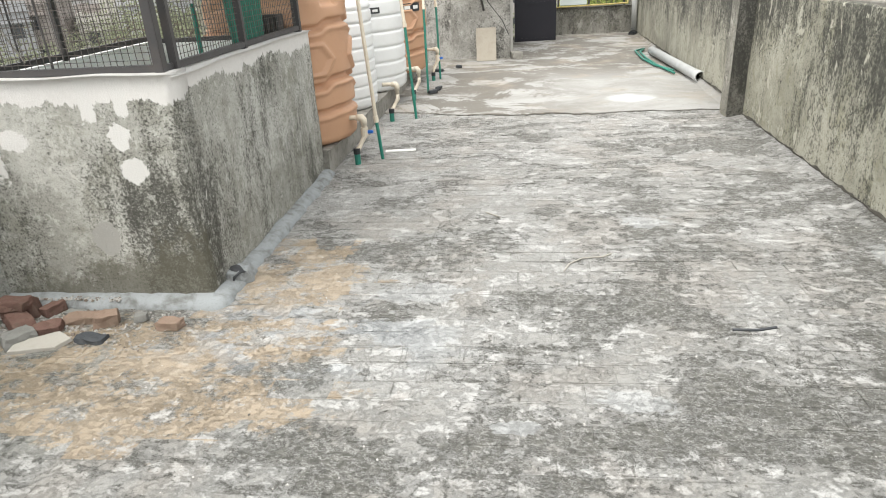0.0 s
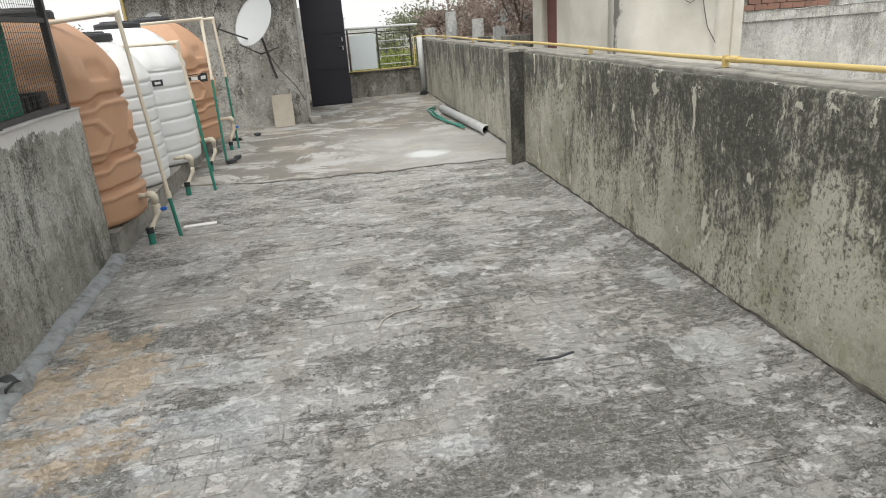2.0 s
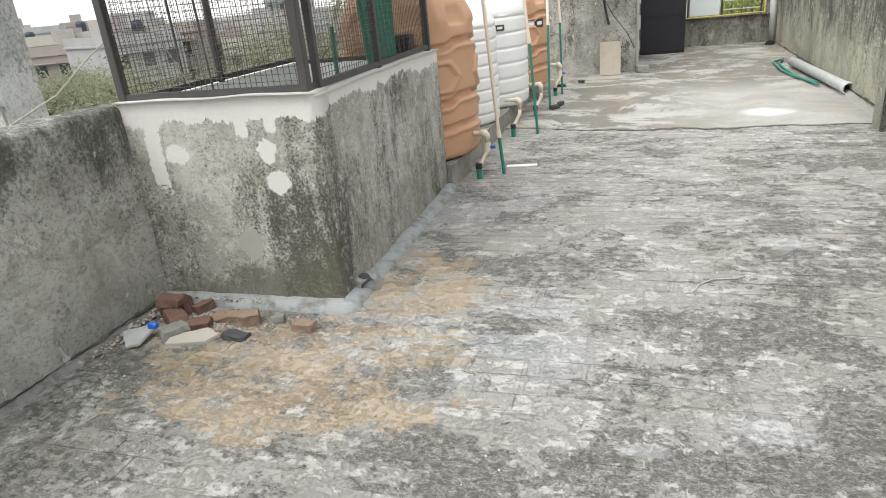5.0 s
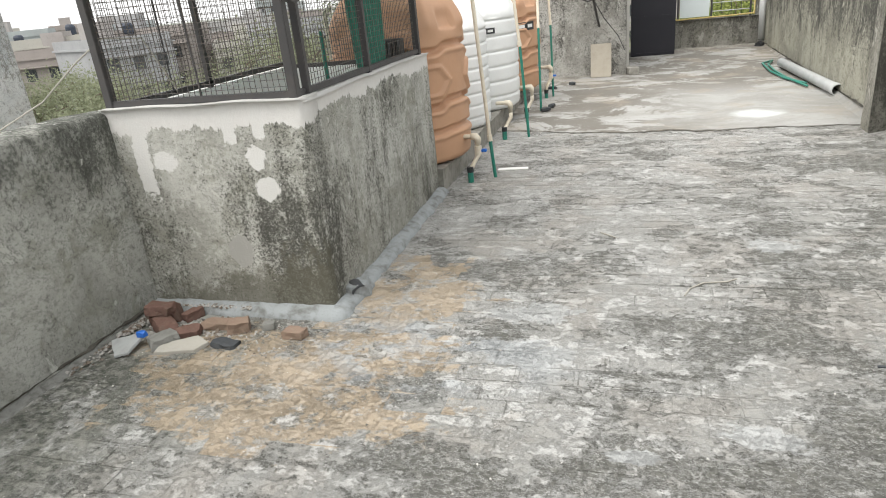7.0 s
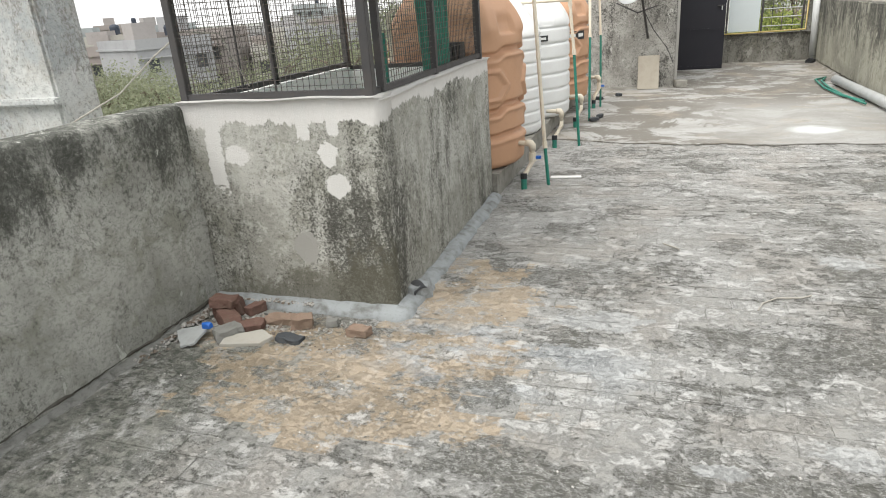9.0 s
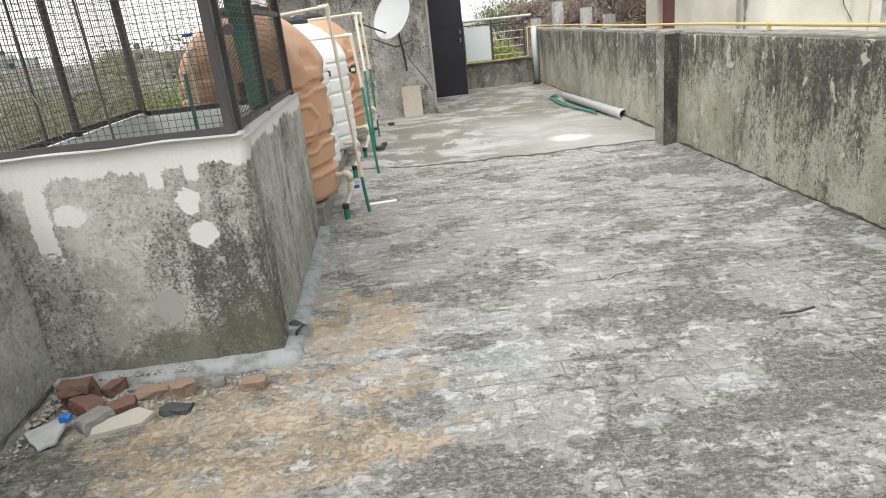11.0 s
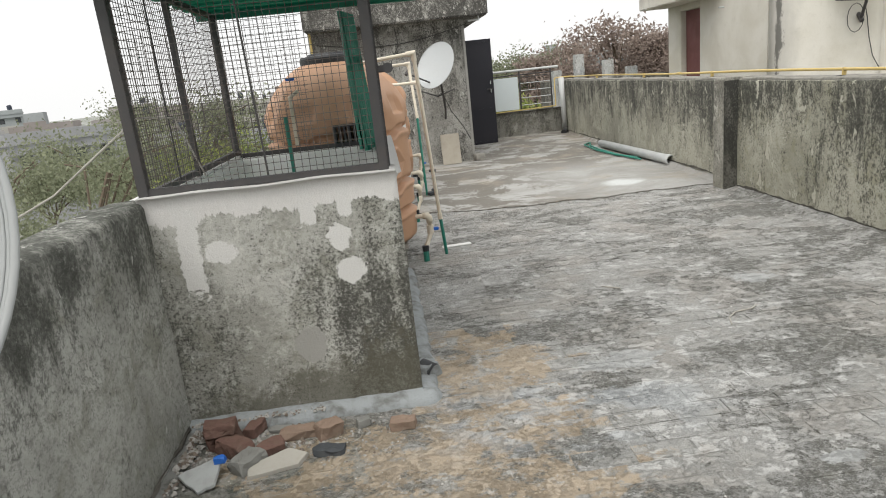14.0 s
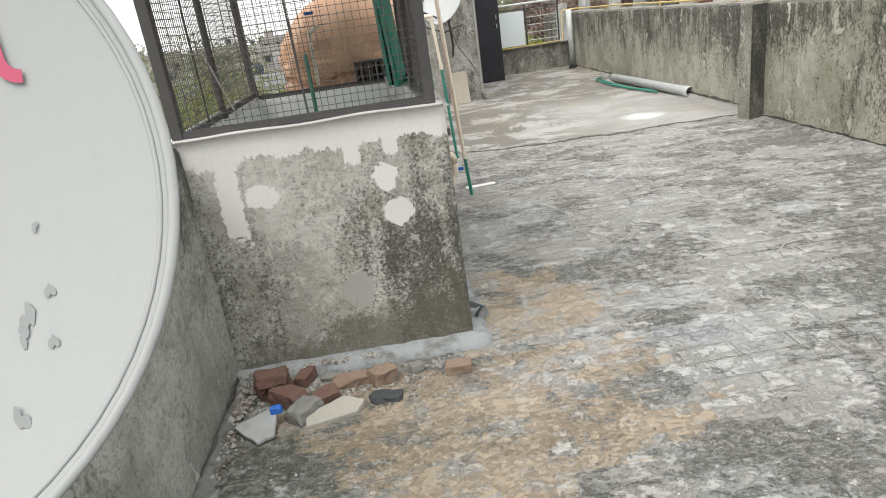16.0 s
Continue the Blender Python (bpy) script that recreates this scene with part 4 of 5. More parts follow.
def white_relief(pitch, deep):
    def f(t, z, r):
        if r < .3:
            return 0
        d = -deep * 1.1 * (1 - abs(math.sin(math.pi * z / pitch))) ** 5 if z < .98 else 0
        if .12 < z < .95:
            k = (t * 6 / (2 * math.pi)) % 1 - .5
            d -= .006 * smooth(abs(k), .40, .46)
        if .98 < z < 1.3:
            k = (t * 8 / (2 * math.pi)) % 1 - .5
            d -= .012 * smooth(abs(k), .3, .42)
        return d
    return f


def profile(r, h, n=100):
    """Bottom edge, straight side, domed shoulder and neck."""
    prof = [(r * .82, 0), (r * .93, .012), (r * .975, .035)]
    s = h * .72
    prof += [(r * (.985 + .015 * smooth(k / n, 0, .1)), .06 + (s - .06) * k / n) for k in range(n + 1)]
    for k in range(1, 27):
        a = k / 26
        prof.append((r * (1 - .60 * a ** 1.45), s + (h - s) * (1 - (1 - a) ** 1.25) * .98))
    prof += [(r * .36, h), (r * .36, h + .02)]
    return prof


def tank(name, label, x, y, r, h, mat, relief, seg=180, lidr=.22):
    th = thing(name, label, "water tank", "tanks on the plinth", (x, y, .19))
    bm = B()
    lathe(bm, profile(r, h), seg, (0, 0, 0), relief)
    part("body", bm, mat, th, "", True)
    bm = B()
    lathe(bm, [(lidr, -.015), (lidr, .035), (lidr * .96, .05), (lidr * .75, .055), (lidr * .7, .07), (lidr * .1, .07)], 40, (0, 0, h))
    part("lid", bm, LID, th, "black screw lid")
    return th


def tank_label(th, r, z, t, w, hgt, mat, bars, barmat):
    """A curved name strip with plain bars."""
    def strip(nm, t0, t1, z0, z1, rr, mm, par):
        n = 8
        v = [((rr) * math.cos(t0 + (t1 - t0) * i / n), (rr) * math.sin(t0 + (t1 - t0) * i / n), zz) for zz in (z0, z1) for i in range(n + 1)]
        f_ = [(i, i + 1, n + 2 + i, n + 1 + i) for i in range(n)]
        return part(nm, (v, f_), mm, par)
    a = w / r / 2
    plate = strip("label_plate", t - a, t + a, z - hgt / 2, z + hgt / 2, r + .012, mat, th)
    for i in range(bars):
        c = t - a + (i + .6) * 2 * a / (bars + .2)
        strip("bar", c - a * .6 / bars, c + a * .6 / bars, z - hgt * .2, z + hgt * .2, r + .016, barmat, plate)


t1 = tank("brown_water_tank", "terracotta brown ribbed water tank with a black lid", -1.955, 5.20, .55, 1.46, TANK_BROWN, brown_relief)
t2 = tank("white_water_tank", "slim white ribbed water tank between two larger ones", -1.93, 6.42, .46, 1.30, TANK_WHITE, white_relief(.115, .02), 140)
t3 = tank("white_water_tank", "large white panelled water tank with a dark name strip", -1.92, 7.50, .58, 1.40, TANK_WHITE, white_relief(.16, .02), 140)
t4 = tank("brown_water_tank", "terracotta brown water tank with a black name strip", -1.85, 8.78, .58, 1.46, TANK_BROWN, brown_relief)
tank_label(t3, .58, .86, -1.05, .30, .06, LID, 3, WHITE_PAINT)
tank_label(t4, .58, .80, -.75, .45, .10, LID, 3, WHITE_PAINT)
bm = B()
for a, b, c, d in ((-.09, -.07, -.05, .05), (.07, .09, -.05, .05), (-.09, .09, .04, .05), (-.09, .09, -.05, -.04)):
    box(bm, a, b, 0, .012, c, d, .002)
o = part("embossed_frame", bm, TANK_BROWN, t1)
o.matrix_basis = pose(.556 * math.cos(-1.3), .556 * math.sin(-1.3), .94, 0, 0, 15)


# ---- tank plumbing ----
def outlet(x0, y, xs, z=.42, valve=True):
    """From the tank wall out, down, and into a green stub in the floor."""
    th = thing("outlet_pipe", "cream tank outlet pipe with elbows and a green foot", "pipe", "tank outlets", (xs, y, 0))
    part("arm", tube(B(), [(x0 - xs, 0, z), (-.03, 0, z), (0, 0, z - .03), (0, 0, z - .1)], .02, 12), CREAM_PIPE, th, "", True)
    part("elbow", tube(B(), [(-.055, 0, z), (-.015, 0, z), (0, 0, z - .02), (0, 0, z - .06)], .027, 12), CREAM_PIPE, th, "", True)
    part("drop", tube(B(), [(0, 0, z - .1), (.0, -.0, z - .15), (-.05, -.07, z - .24), (-.06, -.085, .10)], .02, 12), CREAM_PIPE, th, "", True)
    part("coupling", tube(B(), [(-.06, -.085, .13), (-.06, -.085, .085)], .028, 12), LID, th, "black coupling")
    part("foot", tube(B(), [(-.06, -.085, .09), (-.06, -.085, -.02)], .024, 12), GREEN_PIPE, th, "green foot")
    if valve:
        va = part("valve", tube(B(), [(0, 0, z - .08), (0, 0, z - .15)], .03, 12), CREAM_PIPE, th, "valve body")
        part("handle", box(B(), .02, .07, -.012, .012, z - .13, z - .105, .004), BLUE, va, "blue valve handle")
    return th


outlet(-1.46, 5.08, -1.31, .36)
outlet(-1.45, 6.62, -1.30, .36, False)
outlet(-1.40, 7.65, -1.22, .36, False)
outlet(-1.45, 8.95, -1.14, .42)


def vent(base, split, top, to, label):
    th = thing("vent_pipe", label, "pipe", "tank vent pipes", base)
    b = Vector(base)
    q = [Vector(p) - b for p in (base, split, top, to)]
    part("green_foot", tube(B(), [q[0] + Vector((0, 0, -.02)), q[1]], .014, 10), GREEN_PIPE, th, "green lower length")
    part("socket", tube(B(), [q[1] - (q[1] - q[0]).normalized() * .02, q[1] + (q[2] - q[1]).normalized() * .03], .02, 10), CREAM_PIPE, th)
    part("riser", tube(B(), [q[1], q[2], q[3]], .015, 10), CREAM_PIPE, th)
    e = (q[2] - q[1]).normalized()
    g = (q[3] - q[2]).normalized()
    part("elbow", tube(B(), [q[2] - e * .06, q[2], q[2] + g * .06], .021, 10), CREAM_PIPE, th)
    return th


vent((-1.19, 5.13, 0), (-1.215, 5.12, .33), (-1.29, 5.1, 1.65), (-1.85, 5.0, 1.60), "leaning cream vent pipe with a green foot")
vent((-1.12, 6.62, 0), (-1.17, 6.6, .93), (-1.21, 6.58, 1.42), (-1.75, 6.45, 1.42), "cream and green vent pipe beside the slim tank")
vent((-1.16, 7.95, 0), (-1.17, 8.05, 1.0), (-1.20, 8.25, 1.65), (-1.75, 7.7, 1.62), "green vent pipe with a cream top")
vent((-1.12, 8.98, 0), (-1.13, 8.96, .97), (-1.16, 8.95, 1.66), (-1.85, 8.7, 1.64), "green vent pipe near the tower")
scrap = thing("pipe_offcut", "white plastic strip lying on the floor", "scrap")
o = part("strip", box(B(), -.13, .13, -.035, .035, 0, .009, .003), WHITE_PAINT, scrap)
o.matrix_basis = pose(-1.08, 5.36, 0, 0, 0, 6)

# ---- stair tower ----
TX, TY, TH = -.18, 10.66, 2.30
tower = thing("stair_tower", "bare grey plastered stair tower with a flat slab roof", "building", "", (0, 0, 0), "structure")
part("wall", wall_run((-2.62, TY), (TX, TY), -.2, -.1, TH + .05, .12, .012, .02, 4.4), TOWER, tower, "", True)
part("wall", box(B(), TX - .2, TX, TY + .2, 11.95, -.1, TH, .01), TOWER, tower)
part("wall", box(B(), TX - .2, TX, 12.88, 13.8, -.1, TH, .01), TOWER, tower)
part("wall", box(B(), TX - .2, TX, 11.95, 12.88, 2.06, TH, .005), TOWER, tower)
part("wall", box(B(), -2.62, -2.42, TY + .2, 13.8, -.1, TH, .01), TOWER, tower)
part("wall", box(B(), -2.42, TX - .2, 13.6, 13.8, -.1, TH, .01), TOWER, tower)
part("roof_slab", box(B(), -2.64, .20, 10.25, 13.9, TH, TH + .36, .02), TOWER, tower, "stained concrete slab with an overhang")
part("roof_lip", box(B(), -2.66, .22, 10.22, 13.95, TH + .36, TH + .40, .01), FILLET, tower)
part("door_frame", box(B(), TX - .06, TX + .035, 11.90, 11.96, 0, 2.08, .005), LOW_WALL, tower)
# added strip: the brightness of the lit side face is put into its paler colour
part("lit_side_strip", box(B(), TX - .005, TX + .045, TY + .02, TY + .30, 0, TH - .01, .012), LIT_SIDE, tower, "paler strip painting the tower's lit side face")
part("conduit", tube(B(), [(-2.585, TY - .03, .2), (-2.585, TY - .03, TH + .4)], .018, 8), YELLOW, tower, "yellow conduit")
part("roof_pipe", tube(B(), [(-2.2, 10.3, TH + .43), (.16, 10.3, TH + .45), (.16, 10.3, TH + .38)], .013, 8), GREY_PIPE, tower)
part("overflow_pipe", tube(B(), [(.06, 10.35, TH + .02), (.06, 10.35, TH - .06), (-.1, 10.4, TH - .06)], .014, 8), GREY_PIPE, tower)
part("fillet", fillet_run((TX, TY), (-1.6, TY), .06, .06, 7), FILLET, tower)

door = tagged(thing("door_1", "black painted sheet-metal door standing wide open", "door"), kind="structure")
part("leaf", box(B(), 0, .78, 0, .035, 0, 2.03, .004), DOOR_BLACK, door)
for z in (.02, .66, 1.32, 1.97):
    part("cross_bar", box(B(), .01, .77, -.012, 0, z, z + .04, .003), DOOR_BLACK, door)
part("bolt", box(B(), .63, .75, -.03, -.008, 1.06, 1.085, .004), STEEL, door)
for z in (1.0, 1.16):
    part("handle", box(B(), .70, .715, -.035, -.008, z, z + .07, .003), GREY_PIPE, door, "steel handle")
door.matrix_basis = pose(-.11, 12.86, .035, 0, 0, 8)

cab = thing("sagging_cable", "black cables sagging across the tower wall", "cable")
part("wire", tube(B(), [(-2.5 + 2.4 * k / 12, TY - .03, 2.12 - .16 * math.sin(math.pi * k / 12) + .1 * k / 12) for k in range(13)], .006, 5), CABLE, cab)
part("wire", tube(B(), [(-1.25, TY - .03, 2.28), (-1.22, TY - .03, 2.0), (-1.36, TY - .03, 1.75), (-1.33, TY - .03, 1.5)], .005, 5), CABLE, cab)
o = tagged(part("cement_lump", chunk(.16, .16, .12, 31, 6), FILLET), "cement lump at the tower corner foot", "lump")
o.matrix_basis = pose(-.08, 10.62, .03, 0, 0, 15)
for x, y, k in ((-1.1, 7.9, 1), (-1.05, 8.15, 2), (-.95, 9.9, 3), (-1.2, 9.6, 4)):
    o = tagged(part("debris", chunk(.13, .07, .035, 40 + k, 6), BLACK_SCRAP), "dark scrap lying beside the tank pipes", "scrap", "scraps")
    o.matrix_basis = pose(x, y, .03, 0, 0, 40 * k)
brd = thing("stone_board", "pale stone board leaning on the tower wall", "board")
o = part("board", box(B(), -.155, .155, -.012, .012, 0, .5, .004), BOARD, brd)
brd.matrix_basis = pose(-.55, 10.50, .03, -12, 0, 2)


def dish(name, label, centre, normal, r, mat, depth, tall=1.08, group="dishes"):
    """A shallow offset bowl with a rolled rim; its hollow side looks along the normal."""
    th = thing(name, label, "satellite dish", group)
    v, f = [], []
    seg, rings = 72, 14
    for s, off in ((0, 0), (1, -.004)):
        for i in range(rings + 1):
            q = i / rings
            for j in range(seg):
                t = 2 * math.pi * j / seg
                v.append((r * q * math.cos(t), r * tall * q * math.sin(t), depth * (q * q - 1) + off))
    n = (rings + 1) * seg
    for s in (0, n):
        for i in range(rings):
            for j in range(seg):
                a, b = s + i * seg + j, s + i * seg + (j + 1) % seg
                f.append((a, b, b + seg, a + seg) if s == 0 else (a, a + seg, b + seg, b))
    body = part("reflector", (v, f), mat, th, "", True)
    for rr, zz, k in ((1.0, .001, .005), (.966, -.003, .0022)):
        bm = B()
        ring = []
        for j in range(seg):
            t = 2 * math.pi * j / seg
            c = Vector((r * rr * math.cos(t), r * rr * tall * math.sin(t), zz))
            e = Vector((math.cos(t), math.sin(t), 0))
            ring.append([bm.verts.new(c + e * k * math.cos(u) + Vector((0, 0, k * .6 * math.sin(u)))) for u in [math.pi * 2 * m_ / 8 for m_ in range(8)]])
        for j in range(seg):
            for m_ in range(8):
                a, b = ring[j], ring[(j + 1) % seg]
                bm.faces.new((a[m_], a[(m_ + 1) % 8], b[(m_ + 1) % 8], b[m_]))
        part("rim", bm, mat, body, "", True)
    z = Vector(normal).normalized()
    x = Vector((0, 0, 1)).cross(z).normalized()
    th.matrix_basis = Matrix.Translation(centre) @ Matrix((x, z.cross(x), z)).transposed().to_4x4()
    return th, body


d1, b1 = dish("satellite_dish", "grey-white satellite dish on a pole at the tower", (-.735, 9.75, 1.62), (-.60, -.66, .45), .33, DISH_SMALL, .05, 1.1)
inv = d1.matrix_basis.inverted()


def held(name, pts, r, mat, par, m, seg=8):
    return part(name, tube(B(), [m @ Vector(p) for p in pts], r, seg), mat, par)


held("pole", [(-.58, 10.62, .78), (-.60, 10.25, .95), (-.66, 9.95, 1.35), (-.72, 9.80, 1.58)], .018, STEEL, d1, inv)
held("arm", [(-.80, 9.78, 1.36), (-1.2, 9.35, 1.55)], .012, STEEL, d1, inv)
held("receiver", [(-1.2, 9.35, 1.52), (-1.14, 9.40, 1.60)], .025, STEEL, d1, inv)
held("brace", [(-1.05, 10.6, 1.30), (-.72, 10.05, 1.16), (-.45, 10.05, 1.24)], .01, STEEL, d1, inv)
held("cable", [(-.62, 10.1, 1.15), (-.5, 10.4, .9), (-.3, 10.62, .62), (-.2, 10.62, .4)], .006, CABLE, d1, inv, 6)

d4, b4 = dish("satellite_dish", "small white dish half hidden behind the tanks", (-2.12, 10.25, 1.70), (.2, -.9, .35), .13, DISH_SMALL, .03, 1.0)
inv4 = d4.matrix_basis.inverted()
held("arm", [(-2.12, 10.64, 1.5), (-2.12, 10.4, 1.6), (-2.12, 10.27, 1.68)], .014, STEEL, d4, inv4)

d2, b2 = dish("satellite_dish", "large grey-white satellite dish with a pink printed mark", (-2.311, .532, 1.359), (.24, -.88, .41), .335, DISH, .055, 1.0)
inv2 = d2.matrix_basis.inverted()
held("pole", [(-2.50, .9, 1.05), (-2.50, .9, 1.2), (-2.34, .62, 1.34)], .02, STEEL, d2, inv2)
held("foot", [(-2.80, .9, 1.10), (-2.45, .9, 1.10)], .02, STEEL, d2, inv2)
held("brace", [(-2.70, .9, 1.09), (-2.42, .75, 1.28)], .012, STEEL, d2, inv2)
for (x, y), k in zip(((.211, -.053), (.212, -.112), (.191, -.13), (.207, -.156), (.172, -.212), (.185, -.145)), (.0035, .005, .008, .005, .007, .006)):
    z = .055 * ((x * x + y * y) / .33 ** 2 - 1) + .0015
    o = part("scuff", blob(k, .0003, int(k * 9000), (.7, 1.3), 16, .6), SCUFF, b2, "grey scuff mark")
    o.location = (x, y, z)


def bowl(x, y):
    return .055 * ((x * x + y * y) / .33 ** 2 - 1) + .003


def hook(u):
    """The foot of a printed letter: a straight stroke that curls to the right."""
    if u < .6:
        return Vector((.209 + .01 * u, .20 - .10 * u / .6, 0))
    a = (u - .6) / .4 * 1.5
    return Vector((.233 - .018 * math.cos(a), .10 - .02 * math.sin(a), 0))


bm = B()
edge = []
for i in range(25):
    p, q = hook(max(0, i / 24 - .02)), hook(min(1, i / 24 + .02))
    n = (q - p).normalized()
    n = Vector((-n.y, n.x, 0)) * .006
    c = hook(i / 24)
    edge.append([bm.verts.new((k.x, k.y, bowl(k.x, k.y))) for k in (c - n, c + n)])
for a, b in zip(edge, edge[1:]):
    bm.faces.new((a[0], a[1], b[1], b[0]))
part("printed_mark", bm, PINK, b2, "pink printed stroke")

# ---- north end railing ----
rail = thing("railing", "steel railing with a milky panel on the low wall", "railing")
part("top_rail", tube(B(), [(.66, 13.66, 1.40), (2.16, 13.66, 1.40)], .025, 10), GREY_PIPE, rail)
part("mid_rail", tube(B(), [(.68, 13.66, 1.31), (2.05, 13.66, 1.31)], .012, 8), STEEL, rail)
for x in (.74, 1.33, 2.0):
    part("post", tube(B(), [(x, 13.66, .5), (x, 13.66, 1.4)], .018, 8), STEEL, rail)
part("panel", box(B(), .77, 1.29, 13.64, 13.655, .60, 1.27, .004), FROST, rail, "milky white panel")
for z in (.68, .83, .98, 1.13, 1.26):
    part("bar", tube(B(), [(1.33, 13.66, z), (2.0, 13.66, z)], .008, 6), GREY_PIPE if z < 1.2 else STEEL, rail)
for x in (1.5, 1.67, 1.84):
    part("bar", tube(B(), [(x, 13.665, .6), (x, 13.665, 1.28)], .006, 6), STEEL, rail)
gas = thing("gas_pipe", "yellow gas pipe clamped along the parapet top", "pipe")


def gx(y):
    return 1.76 + (2.27 - 1.76) * (y + 4.1) / 17.9 + .08


part("pipe", tube(B(), [(gx(y), y, 1.175 + .006 * math.sin(y * 1.3)) for y in [-4 + .5 * i for i in range(36)]] + [(2.12, 13.55, 1.17), (2.05, 13.55, 1.16), (2.05, 13.55, .60), (.7, 13.55, .575)], .0125, 12), YELLOW, gas, "", True)
for y in (-1.0, 1.2, 3.06, 4.86, 7.1, 9.2, 11.5):
    c = part("clamp", box(B(), gx(y) - .017, gx(y) + .017, y - .008, y + .009, 1.10, 1.19, .004), YELLOW, gas, "yellow pipe clamp")
    part("foot_plate", box(B(), gx(y) - .055, gx(y) + .03, y - .018, y + .018, 1.115, 1.13, .003), STEEL, c)
for y in (2.98, 8.0):
    part("joint", tube(B(), [(gx(y), y - .03, 1.173), (gx(y + .03), y + .03, 1.173)], .018, 12), YELLOW, gas)
down = thing("down_pipe", "white plastic rainwater pipe in the corner", "pipe")
part("pipe", tube(B(), [(2.14, 13.36, 1.17), (2.17, 13.36, .12)], .055, 18), GREY_PIPE, down, "", True)
part("shoe", tube(B(), [(2.17, 13.36, .14), (2.17, 13.34, .06), (2.10, 13.22, .05)], .06, 14), LID, down, "dark pipe shoe")

pvc = thing("loose_pipe", "pale grey plastic pipe lying along the parapet", "pipe")
bm = B()
lathe(bm, [(.054, .4), (.055, 0), (.066, 0), (.066, .12), (.06, .14), (.06, 2.5), (.052, 2.5), (.052, 2.2)], 28, closed=False)
o = part("tube", bm, GREY_PIPE, pvc, "", True)
o.matrix_basis = pose(2.05, 7.95, .095, -90, 0, 2)
# added black plate that paints the shaded inside of the tube
o = part("bore_shade", box(B(), -.036, .036, -.036, .036, .35, .36), LID, pvc)
o.matrix_basis = pose(2.05, 7.95, .095, -90, 0, 2)
hose = thing("green_hose", "thin green plastic pipes lying beside the grey pipe", "hose")
for k in range(2):
    part("length", tube(B(), [(1.90 + .03 * k, 8.6 + .2 * k, .05), (1.82 - .03 * k, 9.3, .05), (1.80 - .06 * k, 10.0, .05), (1.82 - .05 * k, 10.6 + .15 * k, .06), (1.95, 11.0, .06)], .014, 8), GREEN_PIPE, hose, "", True)

# ---- rubble in the corner ----
def lump(name, label, cat, at, size, seed, mat, turn=0, tilt=(0, 0), cuts=4, group="rubble"):
    ob = tagged(part(name, chunk(size[0] * .78, size[1] * .8, size[2] * .75, seed, cuts, .008), mat), label, cat, group)
    ob.matrix_basis = pose(*at, tilt[0], tilt[1], turn)
    return ob


lump("brick", "dusty pale red brick half on the floor", "brick", (-1.66, 2.41, 0), (.15, .085, .055), 1, BRICK_PALE, -8, cuts=2)
lump("brick", "dusty pale brick half by the wall foot", "brick", (-1.98, 2.44, 0), (.14, .11, .085), 2, BRICK_PALE, 25, cuts=3)
lump("brick", "dark red broken brick in the corner heap", "brick", (-2.45, 2.50, 0), (.2, .13, .11), 3, BRICK, 30, (4, -6))
lump("brick", "dark red broken brick in the corner heap", "brick", (-2.38, 2.38, 0), (.2, .12, .09), 4, BRICK, -35, (-8, 5))
lump("brick", "dark red brick bat in the corner heap", "brick", (-2.22, 2.36, 0), (.15, .11, .065), 5, BRICK, 15, (6, 4))
lump("stone", "dark grey stone piece", "stone", (-2.30, 2.27, 0), (.17, .12, .075), 6, SLATE, 50)


def shard(outline, thick, seed):
    """A flat broken plate: corners joined by chipped edges."""
    rng = random.Random(seed)
    bm = B()
    pts = []
    for (x0, y0), (x1, y1) in zip(outline, outline[1:] + outline[:1]):
        for k in range(4):
            u = k / 4
            j = .004 if k else 0
            pts.append((x0 + (x1 - x0) * u + rng.uniform(-j, j), y0 + (y1 - y0) * u + rng.uniform(-j, j)))
    low = [bm.verts.new((x * 1.02, y * 1.02, 0)) for x, y in pts]
    mid = [bm.verts.new((x, y, thick * .8)) for x, y in pts]
    top = [bm.verts.new((x * .975, y * .975, thick)) for x, y in pts]
    bm.faces.new(top)
    bm.faces.new(low)
    for a, b in ((low, mid), (mid, top)):
        for i in range(len(pts)):
            bm.faces.new((a[i], a[(i + 1) % len(pts)], b[(i + 1) % len(pts)], b[i]))
    return bm


o = tagged(part("stone", shard([(-.13, -.055), (.07, -.06), (.12, .0), (.05, .065), (-.04, .04), (-.12, .02)], .018, 7), STONE), "flat pale stone slab piece with broken edges", "stone", "rubble")
o.matrix_basis = pose(-2.17, 2.255, .004, 5, 0, 14)
o = tagged(part("tile", shard([(-.105, .04), (-.02, -.085), (.045, -.07), (.07, .06), (.03, .075)], .012, 8), TILE), "grey-white broken tile propped on the heap", "tile", "rubble")
o.matrix_basis = pose(-2.455, 2.20, .026, 12, -6, 8)
lump("scrap", "folded black rubber scrap", "scrap", (-1.97, 2.29, 0), (.17, .09, .035), 9, BLACK_SCRAP, 0, (0, 6), 5)
lump("brick", "sand-coloured brick fragment by the wall", "brick", (-2.12, 2.46, 0), (.2, .1, .05), 10, BRICK_PALE, 5)
lump("brick", "dark red brick lying flat on the heap", "brick", (-2.44, 2.45, .07), (.17, .12, .07), 14, BRICK, 8, (-6, 4), cuts=2)
lump("brick", "red brick fragment behind the heap", "brick", (-2.32, 2.54, 0), (.14, .08, .07), 11, BRICK, 70)
lump("stone", "dark stone chip by the wall", "stone", (-1.83, 2.47, 0), (.08, .06, .045), 12, SLATE, 10)
